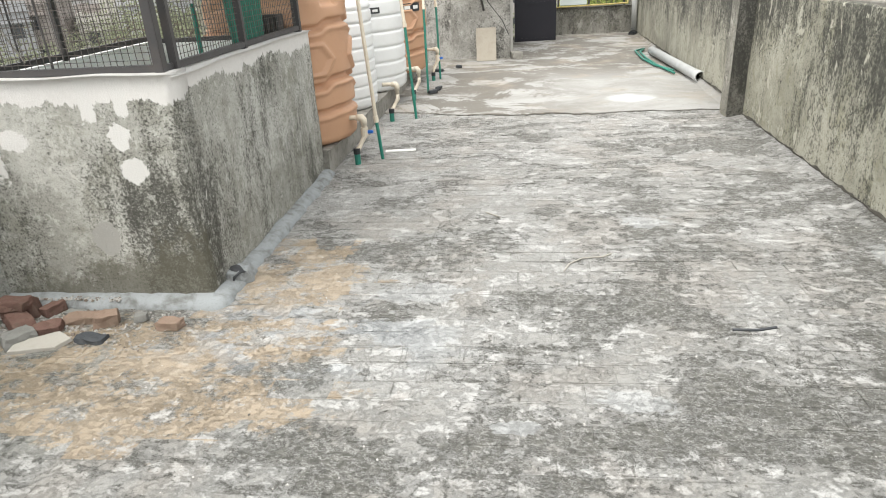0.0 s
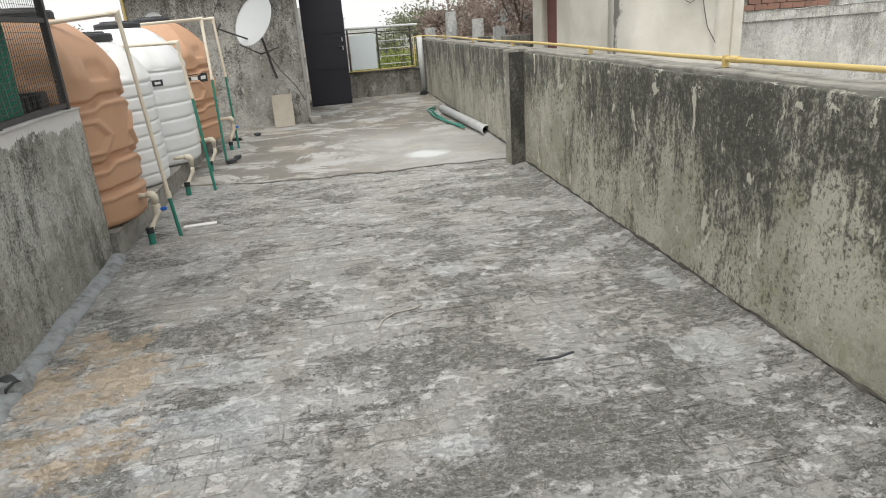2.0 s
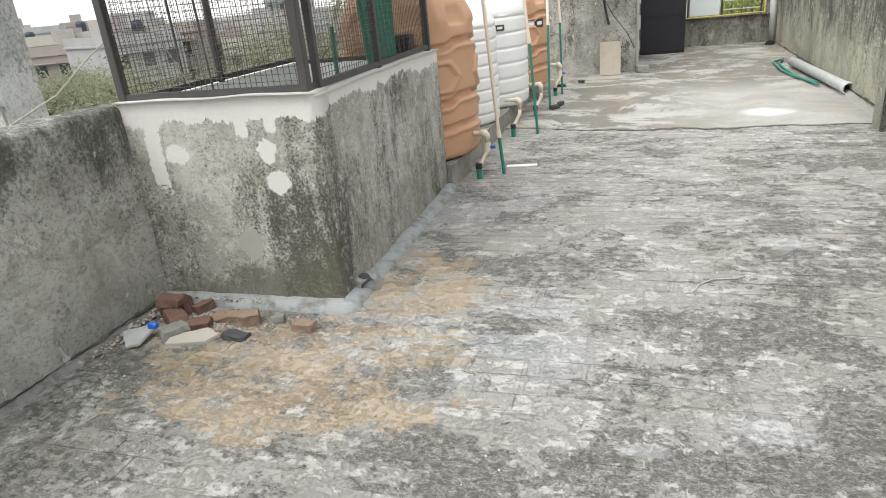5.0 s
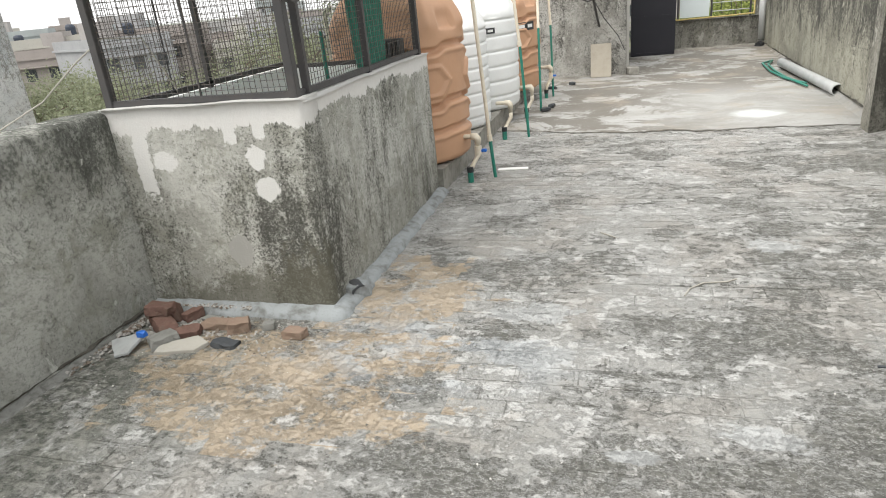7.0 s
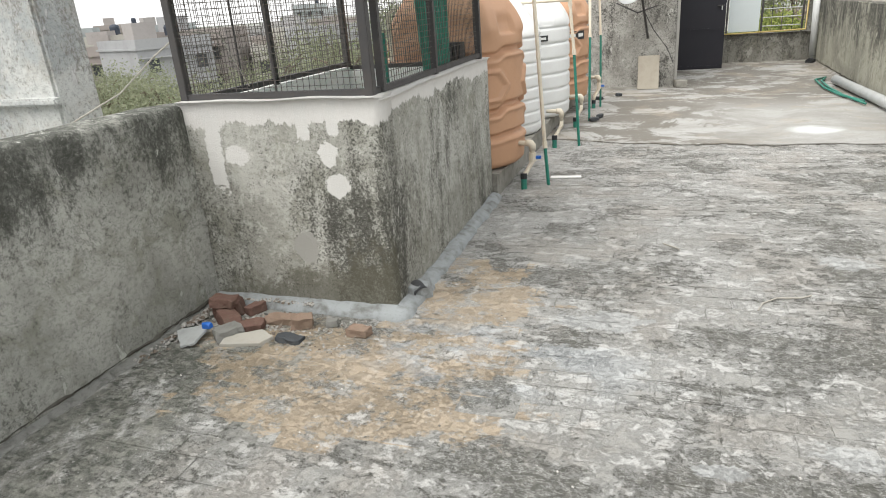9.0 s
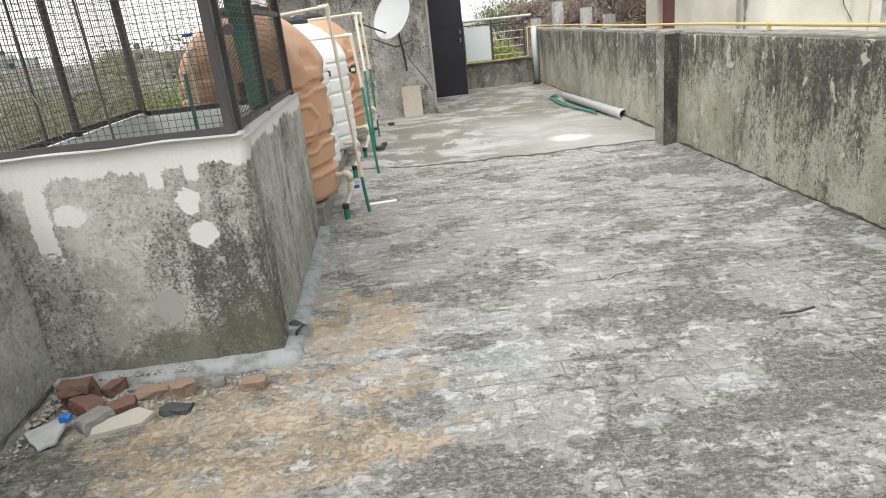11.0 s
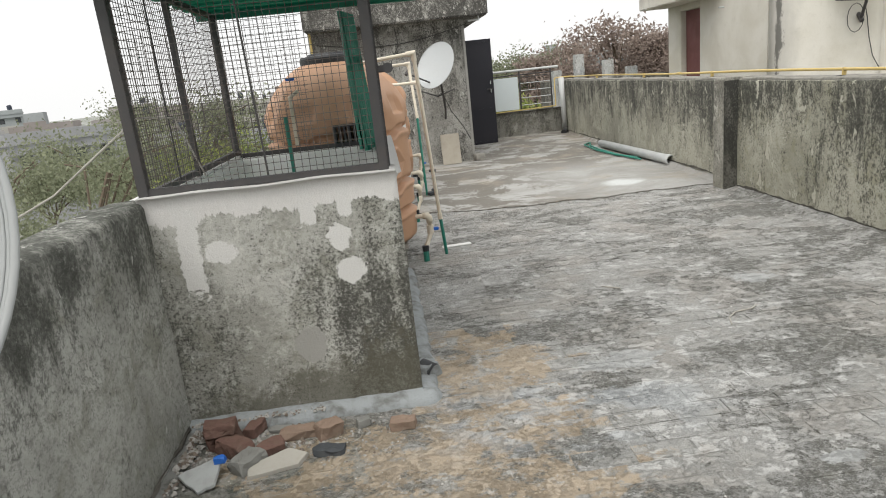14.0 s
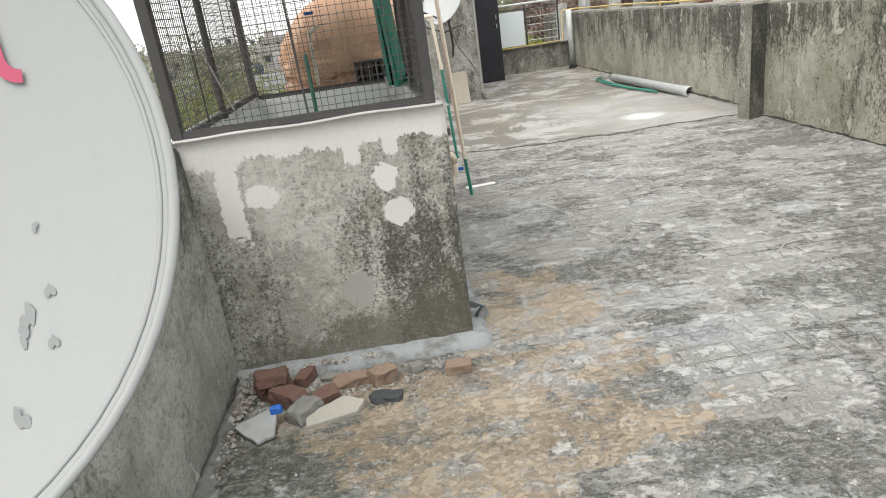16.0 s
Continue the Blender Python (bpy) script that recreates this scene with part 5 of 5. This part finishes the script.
lump("stone", "small grey stone chip", "stone", (-2.2, 2.52, 0), (.13, .05, .03), 13, SLATE, -10)
wrap = thing("plastic_wrapper", "scrap of blue plastic wrapper on the heap", "wrapper")
part("film", chunk(.045, .03, .03, 21, 6), BLUE, wrap)
wrap.location = (-2.40, 2.25, .05)
rng = random.Random(4)
V, F = [], []


def crumbs(n, area, smin, smax, z=0.0):
    for _ in range(n):
        x, y = area(rng)
        s = rng.uniform(smin, smax)
        k = len(V)
        a = rng.uniform(0, 6)
        for i in range(4):
            V.append((x + s * math.cos(a + i * 1.57) * rng.uniform(.7, 1.3), y + s * math.sin(a + i * 1.57) * rng.uniform(.7, 1.3), z - .002))
        for i in range(4):
            V.append((x + .6 * s * math.cos(a + i * 1.57) * rng.uniform(.6, 1.2), y + .6 * s * math.sin(a + i * 1.57) * rng.uniform(.6, 1.2), z + s * rng.uniform(.3, .75)))
        F.extend([(k + 4, k + 5, k + 6, k + 7)] + [(k + i, k + (i + 1) % 4, k + 4 + (i + 1) % 4, k + 4 + i) for i in range(4)])


crumbs(220, lambda r: (r.uniform(-2.55, -1.6), r.uniform(2.2, 2.56)), .003, .011)
crumbs(90, lambda r: (-2.36 + r.gauss(0, .12), 2.42 + r.gauss(0, .07)), .005, .015)
crumbs(120, lambda r: (-2.60 + abs(r.gauss(0, .035)), r.uniform(1.95, 2.62)), .004, .013, .01)
crumbs(300, lambda r: (r.uniform(-2.62, -2.0), 2.622 + r.gauss(0, .012)), .003, .011, .036)
crumbs(110, lambda r: (-2.60 + abs(r.gauss(0, .03)), r.uniform(2.3, 2.62)), .005, .017, .015)
crumbs(130, lambda r: (-2.2 + r.gauss(0, .2), 2.40 + r.gauss(0, .07)), .004, .014)
cm = Mat("rubble_crumbs", 0.95)
cm.color(cm.mix(cm.step(cm.island(), 0.2, 0.5), cm.mix(cm.noise(cm.pos(), 30), (0.13, 0.095, 0.075), (0.2, 0.175, 0.145)), (0.36, 0.35, 0.325)))
tagged(part("rubble_crumbs", (V, F), cm.m), "pale mortar crumbs and chips along the wall foot", "rubble", "", "stuff")
V, F = [], []
crumbs(260, lambda r: (r.uniform(-2.5, -.3), r.uniform(1.0, 3.4)), .0025, .007)
crumbs(240, lambda r: (r.uniform(-1.4, 1.8), r.uniform(1.0, 6.3)), .002, .006)
crumbs(60, lambda r: (1.78 + r.gauss(0, .06), r.uniform(1.5, 6.2)), .004, .01)
gm2 = Mat("grit", 0.95)
gm2.color(gm2.mix(gm2.island(), (0.16, 0.15, 0.13), (0.62, 0.6, 0.57)))
tagged(part("grit", (V, F), gm2.m), "loose grit and paint flecks on the floor", "grit", "", "stuff")
litter = tagged(part("dry_litter", B(), STONE), "dry straw and stems scattered round the rubble", "litter", "", "stuff")
lb = B()
for k in range(26):
    x, y, a, q = -2.1 + rng.gauss(0, .28), 2.3 + rng.gauss(0, .13), rng.uniform(0, 6.3), rng.uniform(.02, .06)
    if y < 2.56 and x > -2.58:
        tube(lb, [(x, y, .006), (x + q * math.cos(a), y + q * math.sin(a), .012), (x + 2 * q * math.cos(a + .4), y + 2 * q * math.sin(a + .4), .006)], .0009, 4)
lb.to_mesh(litter.data)
lb.free()
twig2 = thing("string", "short curled piece of string on the floor", "string")
part("strand", tube(B(), [(.15, 2.98, .004), (.18, 3.06, .006), (.25, 3.13, .006), (.36, 3.15, .005), (.41, 3.19, .004)], .004, 6), STONE, twig2)
# no real stick: an added dark rod draws the crack in the floor
crack_rod = thing("stick", "dark thin rod standing in for a floor crack", "stick")
part("rod", tube(B(), [(.80, 2.425, .004), (.9, 2.42, .006), (.98, 2.445, .005)], .006, 6), BLACK_SCRAP, crack_rod)
twig3 = thing("stick", "short dry stick on the floor", "stick")
part("rod", tube(B(), [(-.28, 3.83, .004), (-.19, 3.74, .007)], .005, 6), STONE, twig3)

# ---- neighbour's house to the east ----
NX = 4.75
house = thing("neighbour_house", "cream plastered neighbour house with stained walls", "house")
SFY, SFX = 10.04, 6.97
part("wall", box(B(), NX, NX + .25, SFY + .25, 12.62, -2, 2.83, .02), CREAM, house)
part("wall", box(B(), NX, NX + .25, 13.42, 14.05, -2, 2.83, .02), CREAM, house)
part("wall", box(B(), NX, NX + .25, 12.62, 13.42, 2.22, 2.83, .004), CREAM, house)
part("wall", box(B(), NX + .25, SFX, 13.8, 14.05, GROUND_Z, 2.83, .01), CREAM, house)
part("wall", wall_run((NX, SFY), (6.5, SFY), -.25, -2, 2.83, .12, .008, .02, 7.3), CREAM, house, "", True)
part("wall", wall_run((6.5, SFY + .004), (SFX, SFY + .004), -.25, -2, 2.52, .12, .006, .02, 2.3), CREAM, house, "", True)
part("wall", box(B(), SFX - .25, SFX, SFY + .26, 13.8, -2, 2.5, .01), CREAM, house)
part("pilaster", box(B(), SFX - .17, SFX + .01, SFY - .03, SFY + .05, -1, 2.5, .008), CREAM, house)
part("lower_wall", box(B(), NX - .02, SFX + .1, SFY + .05, 14.1, GROUND_Z, -1.9), CREAM, house)
part("roof_slab", box(B(), NX + .02, 6.5, SFY + .02, 14.04, 2.74, 2.8, .01), CREAM, house)
part("canopy", box(B(), NX - .62, NX - .005, 11.75, 14.1, 2.34, 2.80, .02), CREAM, house, "boxy concrete canopy over the door")
nd = part("door", box(B(), NX + .10, NX + .14, 12.64, 13.40, .2, 2.21, .003), DOOR_RED, house, "dull red wooden door")
for z0, z1 in ((.35, 1.1), (1.2, 2.1)):
    part("door_panel", box(B(), NX + .085, NX + .10, 12.74, 13.30, z0, z1, .006), DOOR_RED, nd)
part("tap", tube(B(), [(NX, 11.7, 2.12), (NX - .12, 11.65, 2.12)], .015, 6), GREY_PIPE, house)
d3, b3 = dish("satellite_dish", "grey satellite dish with a blue name plate on the house wall", (5.95, 9.58, 2.40), (-.42, -.85, .30), .42, DISH_SMALL, .06, 1.0)
inv3 = d3.matrix_basis.inverted()
held("arm", [(6.08, SFY - .08, 1.66), (6.02, 9.8, 1.86), (5.97, 9.62, 2.32)], .024, STEEL, d3, inv3)
held("bracket", [(6.09, SFY + .01, 1.72), (6.08, SFY - .1, 1.60)], .035, STEEL, d3, inv3)
held("feed_arm", [(5.94, 9.55, 2.0), (5.72, 9.28, 2.12), (5.66, 9.22, 2.26)], .014, STEEL, d3, inv3)
held("receiver", [(5.66, 9.22, 2.22), (5.70, 9.28, 2.30)], .035, STEEL, d3, inv3)
held("brace", [(5.62, SFY - .1, 1.95), (5.99, 9.7, 1.9)], .01, STEEL, d3, inv3)
held("cable", [(6.05, 9.85, 1.85), (6.2, SFY - .04, 1.7), (6.26, SFY - .04, 1.35), (6.34, SFY - .04, 1.05), (6.5, SFY - .04, .8)], .007, CABLE, d3, inv3, 5)
held("cable", [(6.0 + .14 * math.cos(a), SFY - .06, 1.66 + .22 * math.sin(a)) for a in [i * .52 for i in range(13)]], .006, CABLE, d3, inv3, 5)
plate = part("name_plate", box(B(), -.23, .23, -.055, .055, 0, .006, .002), LOGO_BLUE, b3, "blue name plate")
plate.location = (0, .06, -.05)
for i, w in enumerate((.19, .14)):
    o = part("bar", box(B(), -.19 + i * .22, -.19 + i * .22 + w, -.025, .02, .006, .008), WHITE_PAINT, plate)

bwall = thing("brick_wall", "bare sooty brick wall beside the cream house", "wall")
part("mortar", box(B(), SFX + .01, 8.76, SFY + .06, SFY + .22, 1.1, 2.02), FILLET, bwall)
part("ledge", wall_run((SFX + .01, SFY - .06), (9.6, SFY - .06), -.14, 1.08, 1.24, .06, .014, .02, 6.6), PEELED_CREAM, bwall, "broken pale plaster ledge")
part("lower_wall", wall_run((SFX + .01, SFY - .02), (11.5, SFY - .02), -.2, -1.1, 1.08, .12, .01, .01, 8.6), PEELED_CREAM, bwall, "peeling pale wash")
part("top_course", wall_run((SFX + .02, SFY + .02), (8.76, SFY + .02), -.22, 1.82, 2.05, .06, .02, .03, 3.6), PIER_DARK, bwall, "soot-dark mortar course")
wv = []
for k in range(3):
    me_o = part("brick", chunk(.222, .06, .088, 60 + k, 2), BRICK_WALL, bwall)
    wv.append(me_o.data)
    me_o.location = (SFX + .13 + .232 * k, SFY + .05, 1.25)
for row in range(6):
    for col in range(7):
        if row == 0 and col < 3:
            continue
        o = new("brick", wv[(row * 7 + col * 3) % 3])
        o.parent = bwall
        o.matrix_basis = pose(SFX + .13 + .232 * col + (.116 if row % 2 else 0), SFY + .05, 1.25 + .097 * row, 0, 0, 180 * ((row + col) % 2))
part("plastered_end", box(B(), 8.77, 11.5, SFY + .0, SFY + .24, 1.09, 2.6, .01), PEELED, bwall, "pale blue-grey painted end")
for i in range(5):
    part("coil", tube(B(), [(SFX + .3 + .28 * i + .17 * math.cos(a), SFY + .12, 2.05 + .09 * math.sin(a)) for a in [j * .4 for j in range(9)]], .012, 6), STEEL, bwall)
tagged(part("neighbour_terrace", box(B(), 2.6, 12, -4, 16, -1.2, -1.0), LOW_WALL), "grey yard slab between the houses", "terrace", "", "structure")
tagged(part("neighbour_parapet_far", wall_run((NX - .05, 14.1), (2.7, 17.5), .2, -1, 1.02, .2, .01, .02, 5.9), LOW_WALL), "low weathered parapet beyond the gap", "parapet", "", "structure")
for x, y, h in ((3.92, 15.6, 1.42), (3.45, 16.4, 1.62), (3.0, 16.9, 1.28), (4.25, 14.95, 1.22)):
    ob = tagged(part("concrete_post", box(B(), x - .12, x + .12, y - .1, y + .1, -1, h, .015), PEELED), "short weathered concrete column stub", "post", "column stubs")
lw = thing("peeling_wall", "tall grey wall with peeling paint beyond the parapet", "wall")
part("wall", box(B(), -6.7, -4.1, 3.25, 3.6, GROUND_Z, 1.85, .02), PEELED, lw)
for z in (.5, 1.02):
    part("moulding", box(B(), -6.72, -4.06, 3.19, 3.26, z, z + .05, .012), PEELED, lw)

# ---- town and trees beyond ----
# these flat, low-contrast greys carry the distance haze in the wall colour
HOUSE_MATS = [plain_material("far_plaster", c, .9, 0, .2, .5, d, .35, .2, False) for c, d in (
    ((.40, .395, .385), (.29, .285, .28)), ((.35, .33, .315), (.27, .25, .24)), ((.34, .345, .35), (.26, .26, .26)), ((.42, .41, .37), (.29, .28, .26)), ((.31, .28, .26), (.25, .23, .22)), ((.34, .365, .365), (.26, .275, .275)))]
GLASS = plain_material("dark_window", (.05, .055, .06), .25, 0, .5, .2, (.12, .12, .12), .5, 0)
TANK_FAR = plain_material("dark_roof_tank", (.03, .04, .06), .5)
hr = random.Random(11)


def town_house(x, y, w, d, top, mat, rot):
    th = thing("town_house", "plastered flat-roofed town house among others", "house", "town houses", (x, y, GROUND_Z))
    th.rotation_euler = (0, 0, rot)
    h = top - GROUND_Z
    part("wall", box(B(), -w / 2, w / 2, -d / 2, d / 2, 0, h), mat, th)
    bm = B()
    box(bm, -w / 2 - .2, w / 2 + .2, -d / 2 - .2, d / 2 + .2, h, h + .2)
    for s in (-1, 1):
        box(bm, -w / 2, w / 2, s * (d / 2 - .1) - .1, s * (d / 2 - .1) + .1, h + .2, h + 1.1)
        box(bm, s * (w / 2 - .1) - .1, s * (w / 2 - .1) + .1, -d / 2 + .2, d / 2 - .2, h + .2, h + 1.1)
    part("roof", bm, mat, th)
    if hr.random() < .7:
        part("stair_head", box(B(), -w * .3, -w * .3 + 2.6, -1.2, 1.6, h + .2, h + 2.8), HOUSE_MATS[hr.randrange(6)], th)
    if hr.random() < .5:
        bm = B()
        lathe(bm, [(.6, 0), (.62, .9), (.5, 1.15), (.2, 1.25)], 16, (w * .25, 0, h + 1.2))
        part("roof_tank", bm, TANK_FAR, th)
    for fl in range(2):
        zz = h - 2.3 - 3.1 * fl
        if zz < 1:
            continue
        n = max(2, int(w / 2.6))
        for i in range(n):
            cx = -w / 2 + (i + .5) * w / n + hr.uniform(-.2, .2)
            a = part("window", box(B(), cx - .6, cx + .6, -d / 2 - .06, -d / 2 + .05, zz - .1, zz + 1.25), GLASS, th)
            part("window_frame", box(B(), cx - .7, cx + .7, -d / 2 - .12, -d / 2 + .02, zz - .22, zz - .1), mat, a)
        part("chajja", box(B(), -w / 2, w / 2, -d / 2 - .6, -d / 2, zz + 1.4, zz + 1.5), mat, th, "concrete sunshade")
    return th


for k in range(74):
    ang = radians(hr.uniform(-82, 14) if k < 62 else hr.uniform(14, 40))
    dist = hr.uniform(75, 120) if k < 34 else hr.uniform(110, 230)
    w, d = hr.uniform(7, 13), hr.uniform(7, 11)
    top = hr.uniform(-3.5, .0) if dist < 120 else hr.uniform(-2, 2.2 + dist * .008)
    town_house(dist * math.sin(ang), dist * math.cos(ang), w, d, top, HOUSE_MATS[hr.randrange(6)], -ang + hr.uniform(-.4, .4))


def leaf_material(name, a, b):
    m = Mat(name, .7, 0, .25)
    m.color(m.mix(m.island(), a, b))
    return see_through(m.m, .4)


LEAF = leaf_material("green_leaves", (.09, .13, .035), (.38, .42, .13))
# distance haze is painted into this pale, dull green
LEAF_HAZED = leaf_material("hazed_green_leaves", (.17, .19, .12), (.30, .32, .21))
LEAF_OLIVE = leaf_material("olive_leaves", (.09, .11, .04), (.33, .37, .12))
# russet, lightened in colour for haze as well
LEAF_BROWN = leaf_material("russet_leaves", (.22, .175, .15), (.38, .31, .265))
BARK = plain_material("grey_brown_bark", (.15, .12, .09), .95, 0, .2, .5, (.07, .06, .05), 6, .6)


def tree(x, y, top, spread, leafmat, n, leaf, label, seed, bare=0.0, twigs=4):
    rng = np.random.default_rng(seed)
    th = thing("tree", label, "tree", "", (x, y, GROUND_Z))
    h = top - GROUND_Z
    bm = B()
    tips = []
    tube(bm, [(0, 0, 0), (.1, .05, h * .25), (-.05, .1, h * .45)], .03 * spread + .08, 8)
    for i in range(9):
        a = i * 2.4 + rng.uniform(-.4, .4)
        rr = spread * rng.uniform(.45, .85)
        tip = np.array([rr * math.cos(a), rr * math.sin(a), h * rng.uniform(.68, .96)])
        midp = np.array([rr * .35 * math.cos(a + .3), rr * .35 * math.sin(a + .3), h * rng.uniform(.5, .62)])
        tube(bm, [(-.05, .1, h * .42), tuple(midp), tuple((midp + tip) / 2 + rng.normal(0, .1, 3)), tuple(tip)], .012 * spread + .02, 6)
        tips += [tip, (tip + midp) / 2]
        for _ in range(twigs):
            t2 = tip + rng.normal(0, .28 * spread, 3) * np.array([1, 1, .55])
            t2[2] = min(t2[2], h)
            tube(bm, [tuple((tip + midp) / 2), tuple((tip + t2) / 2 + rng.normal(0, .06, 3)), tuple(t2)], (.006 * spread + .008) if twigs < 5 else .006, 5)
            tips.append(t2)
    part("trunk", bm, BARK, th)
    tips = np.array(tips)
    c = tips[rng.integers(0, len(tips), n)] + rng.normal(0, .17 * spread, (n, 3)) * np.array([1, 1, .7])
    c = c[rng.random(n) > bare]
    n = len(c)
    u = rng.normal(size=(n, 3))
    u /= np.linalg.norm(u, axis=1)[:, None]
    w = np.cross(u, rng.normal(size=(n, 3)))
    w /= np.linalg.norm(w, axis=1)[:, None]
    s = leaf * rng.uniform(.6, 1.4, (n, 1))
    v = np.stack([c - u * s, c + w * s * .45, c + u * s, c - w * s * .45], 1).reshape(-1, 3)
    f = np.arange(4 * n).reshape(-1, 4)
    part("crown", ([tuple(p) for p in v.tolist()], [tuple(q) for q in f.tolist()]), leafmat, th, "crown of small leaves")
    return th


tree(7.9, 33, 3.2, 2.5, LEAF_BROWN, 17000, .1, "russet-leaved tree behind the houses", 1)
tree(11.0, 34, 2.9, 2.8, LEAF_BROWN, 17000, .1, "russet-leaved tree behind the houses", 2)
tree(14.3, 33, 2.8, 2.8, LEAF_BROWN, 17000, .1, "russet-leaved tree behind the houses", 3)
tree(6.6, 38, 2.0, 2.6, LEAF_HAZED, 14000, .09, "haze-tinted green tree beyond the railing", 4)
tree(2.9, 25, 1.7, 1.5, LEAF, 14000, .06, "bright green leafy tree just beyond the railing", 5)
tree(-4.6, 5.2, .55, 1.2, LEAF_OLIVE, 36000, .021, "twiggy olive-leaved tree close beyond the parapet", 6, 0, 16)
tree(-5.6, 8.4, .15, 1.8, LEAF, 42000, .03, "green tree beyond the shaft", 7)
tree(-6.5, 5.2, .95, 1.5, LEAF_OLIVE, 9000, .02, "nearly bare branching tree beyond the parapet", 8, .45, 14)
tree(-9.5, 14, .6, 2.8, LEAF_HAZED, 24000, .045, "haze-tinted green tree between the houses", 9)
tree(-5.0, 17, .7, 2.6, LEAF, 20000, .05, "green tree behind the tanks", 10)
tree(-16, 20, .4, 3.4, LEAF_HAZED, 24000, .06, "haze-tinted green tree between the houses", 12)
tree(-12, 30, 1.4, 3.8, LEAF_HAZED, 18000, .08, "haze-tinted tree on the skyline", 13)

for k in range(9):
    ta, td = radians(-78 + 10 * k + hr.uniform(-2, 2)), hr.uniform(34, 70)
    tree(td * math.sin(ta), td * math.cos(ta), hr.uniform(-3.2, -.4), hr.uniform(3.0, 4.6), LEAF_HAZED, 16000, .085, "haze-tinted green tree among the town houses", 30 + k)

# ---- floor bricks, nearest as pieces ----
vr = random.Random(8)
brick_meshes = []
for k in range(5):
    bm = B()
    hx, hy = BL / 2 - .0016, BW / 2 - .0018
    lo = [bm.verts.new((sx * hx, sy * hy, -.03)) for sx, sy in ((-1, -1), (1, -1), (1, 1), (-1, 1))]
    up = [bm.verts.new((sx * (hx - vr.uniform(0, .002)), sy * (hy - vr.uniform(0, .002)), -.0018)) for sx, sy in ((-1, -1), (1, -1), (1, 1), (-1, 1))]
    tp = [bm.verts.new((sx * (hx - vr.uniform(.0015, .004)), sy * (hy - vr.uniform(.002, .005)), vr.uniform(-.0006, .0006))) for sx, sy in ((-1, -1), (1, -1), (1, 1), (-1, 1))]
    bm.faces.new(tp)
    for a, b in ((lo, up), (up, tp)):
        for i in range(4):
            bm.faces.new((a[i], a[(i + 1) % 4], b[(i + 1) % 4], b[i]))
    bmesh.ops.recalc_face_normals(bm, faces=bm.faces)
    me = bpy.data.meshes.new("brick")
    bm.to_mesh(me)
    bm.free()
    me.materials.append(FLOOR)
    brick_meshes.append(me)
V, F = [], []
count = 0
y = .80
row = 0
while y < 6.95:
    x = -2.55 + (BL / 2 if row % 2 else 0) + vr.uniform(-.01, .01)
    while x < 1.93:
        inside = (x < SX1 + .14 and y > SY0 - .13)
        if not inside and not (x > 1.9 and y < 4):
            m = pose(x, y, vr.uniform(-.0013, .0013), vr.uniform(-.5, .5), vr.uniform(-.35, .35), vr.uniform(-.5, .5) + (180 if vr.random() < .5 else 0))
            me = brick_meshes[vr.randrange(5)]
            if 1.45 < y < 3.35 and -1.6 < x < 1.5 and count < 300:
                o = new("brick", me)
                o.parent = floor
                o.matrix_basis = m
                count += 1
            else:
                k = len(V)
                V.extend(tuple(m @ v.co) for v in me.vertices)
                F.extend(tuple(k + i for i in p.vertices) for p in me.polygons)
        x += BL
    y += BW
    row += 1
tagged(part("floor_bricks", (V, F), FLOOR, floor, "bricks of the terrace floor"), kind="stuff")
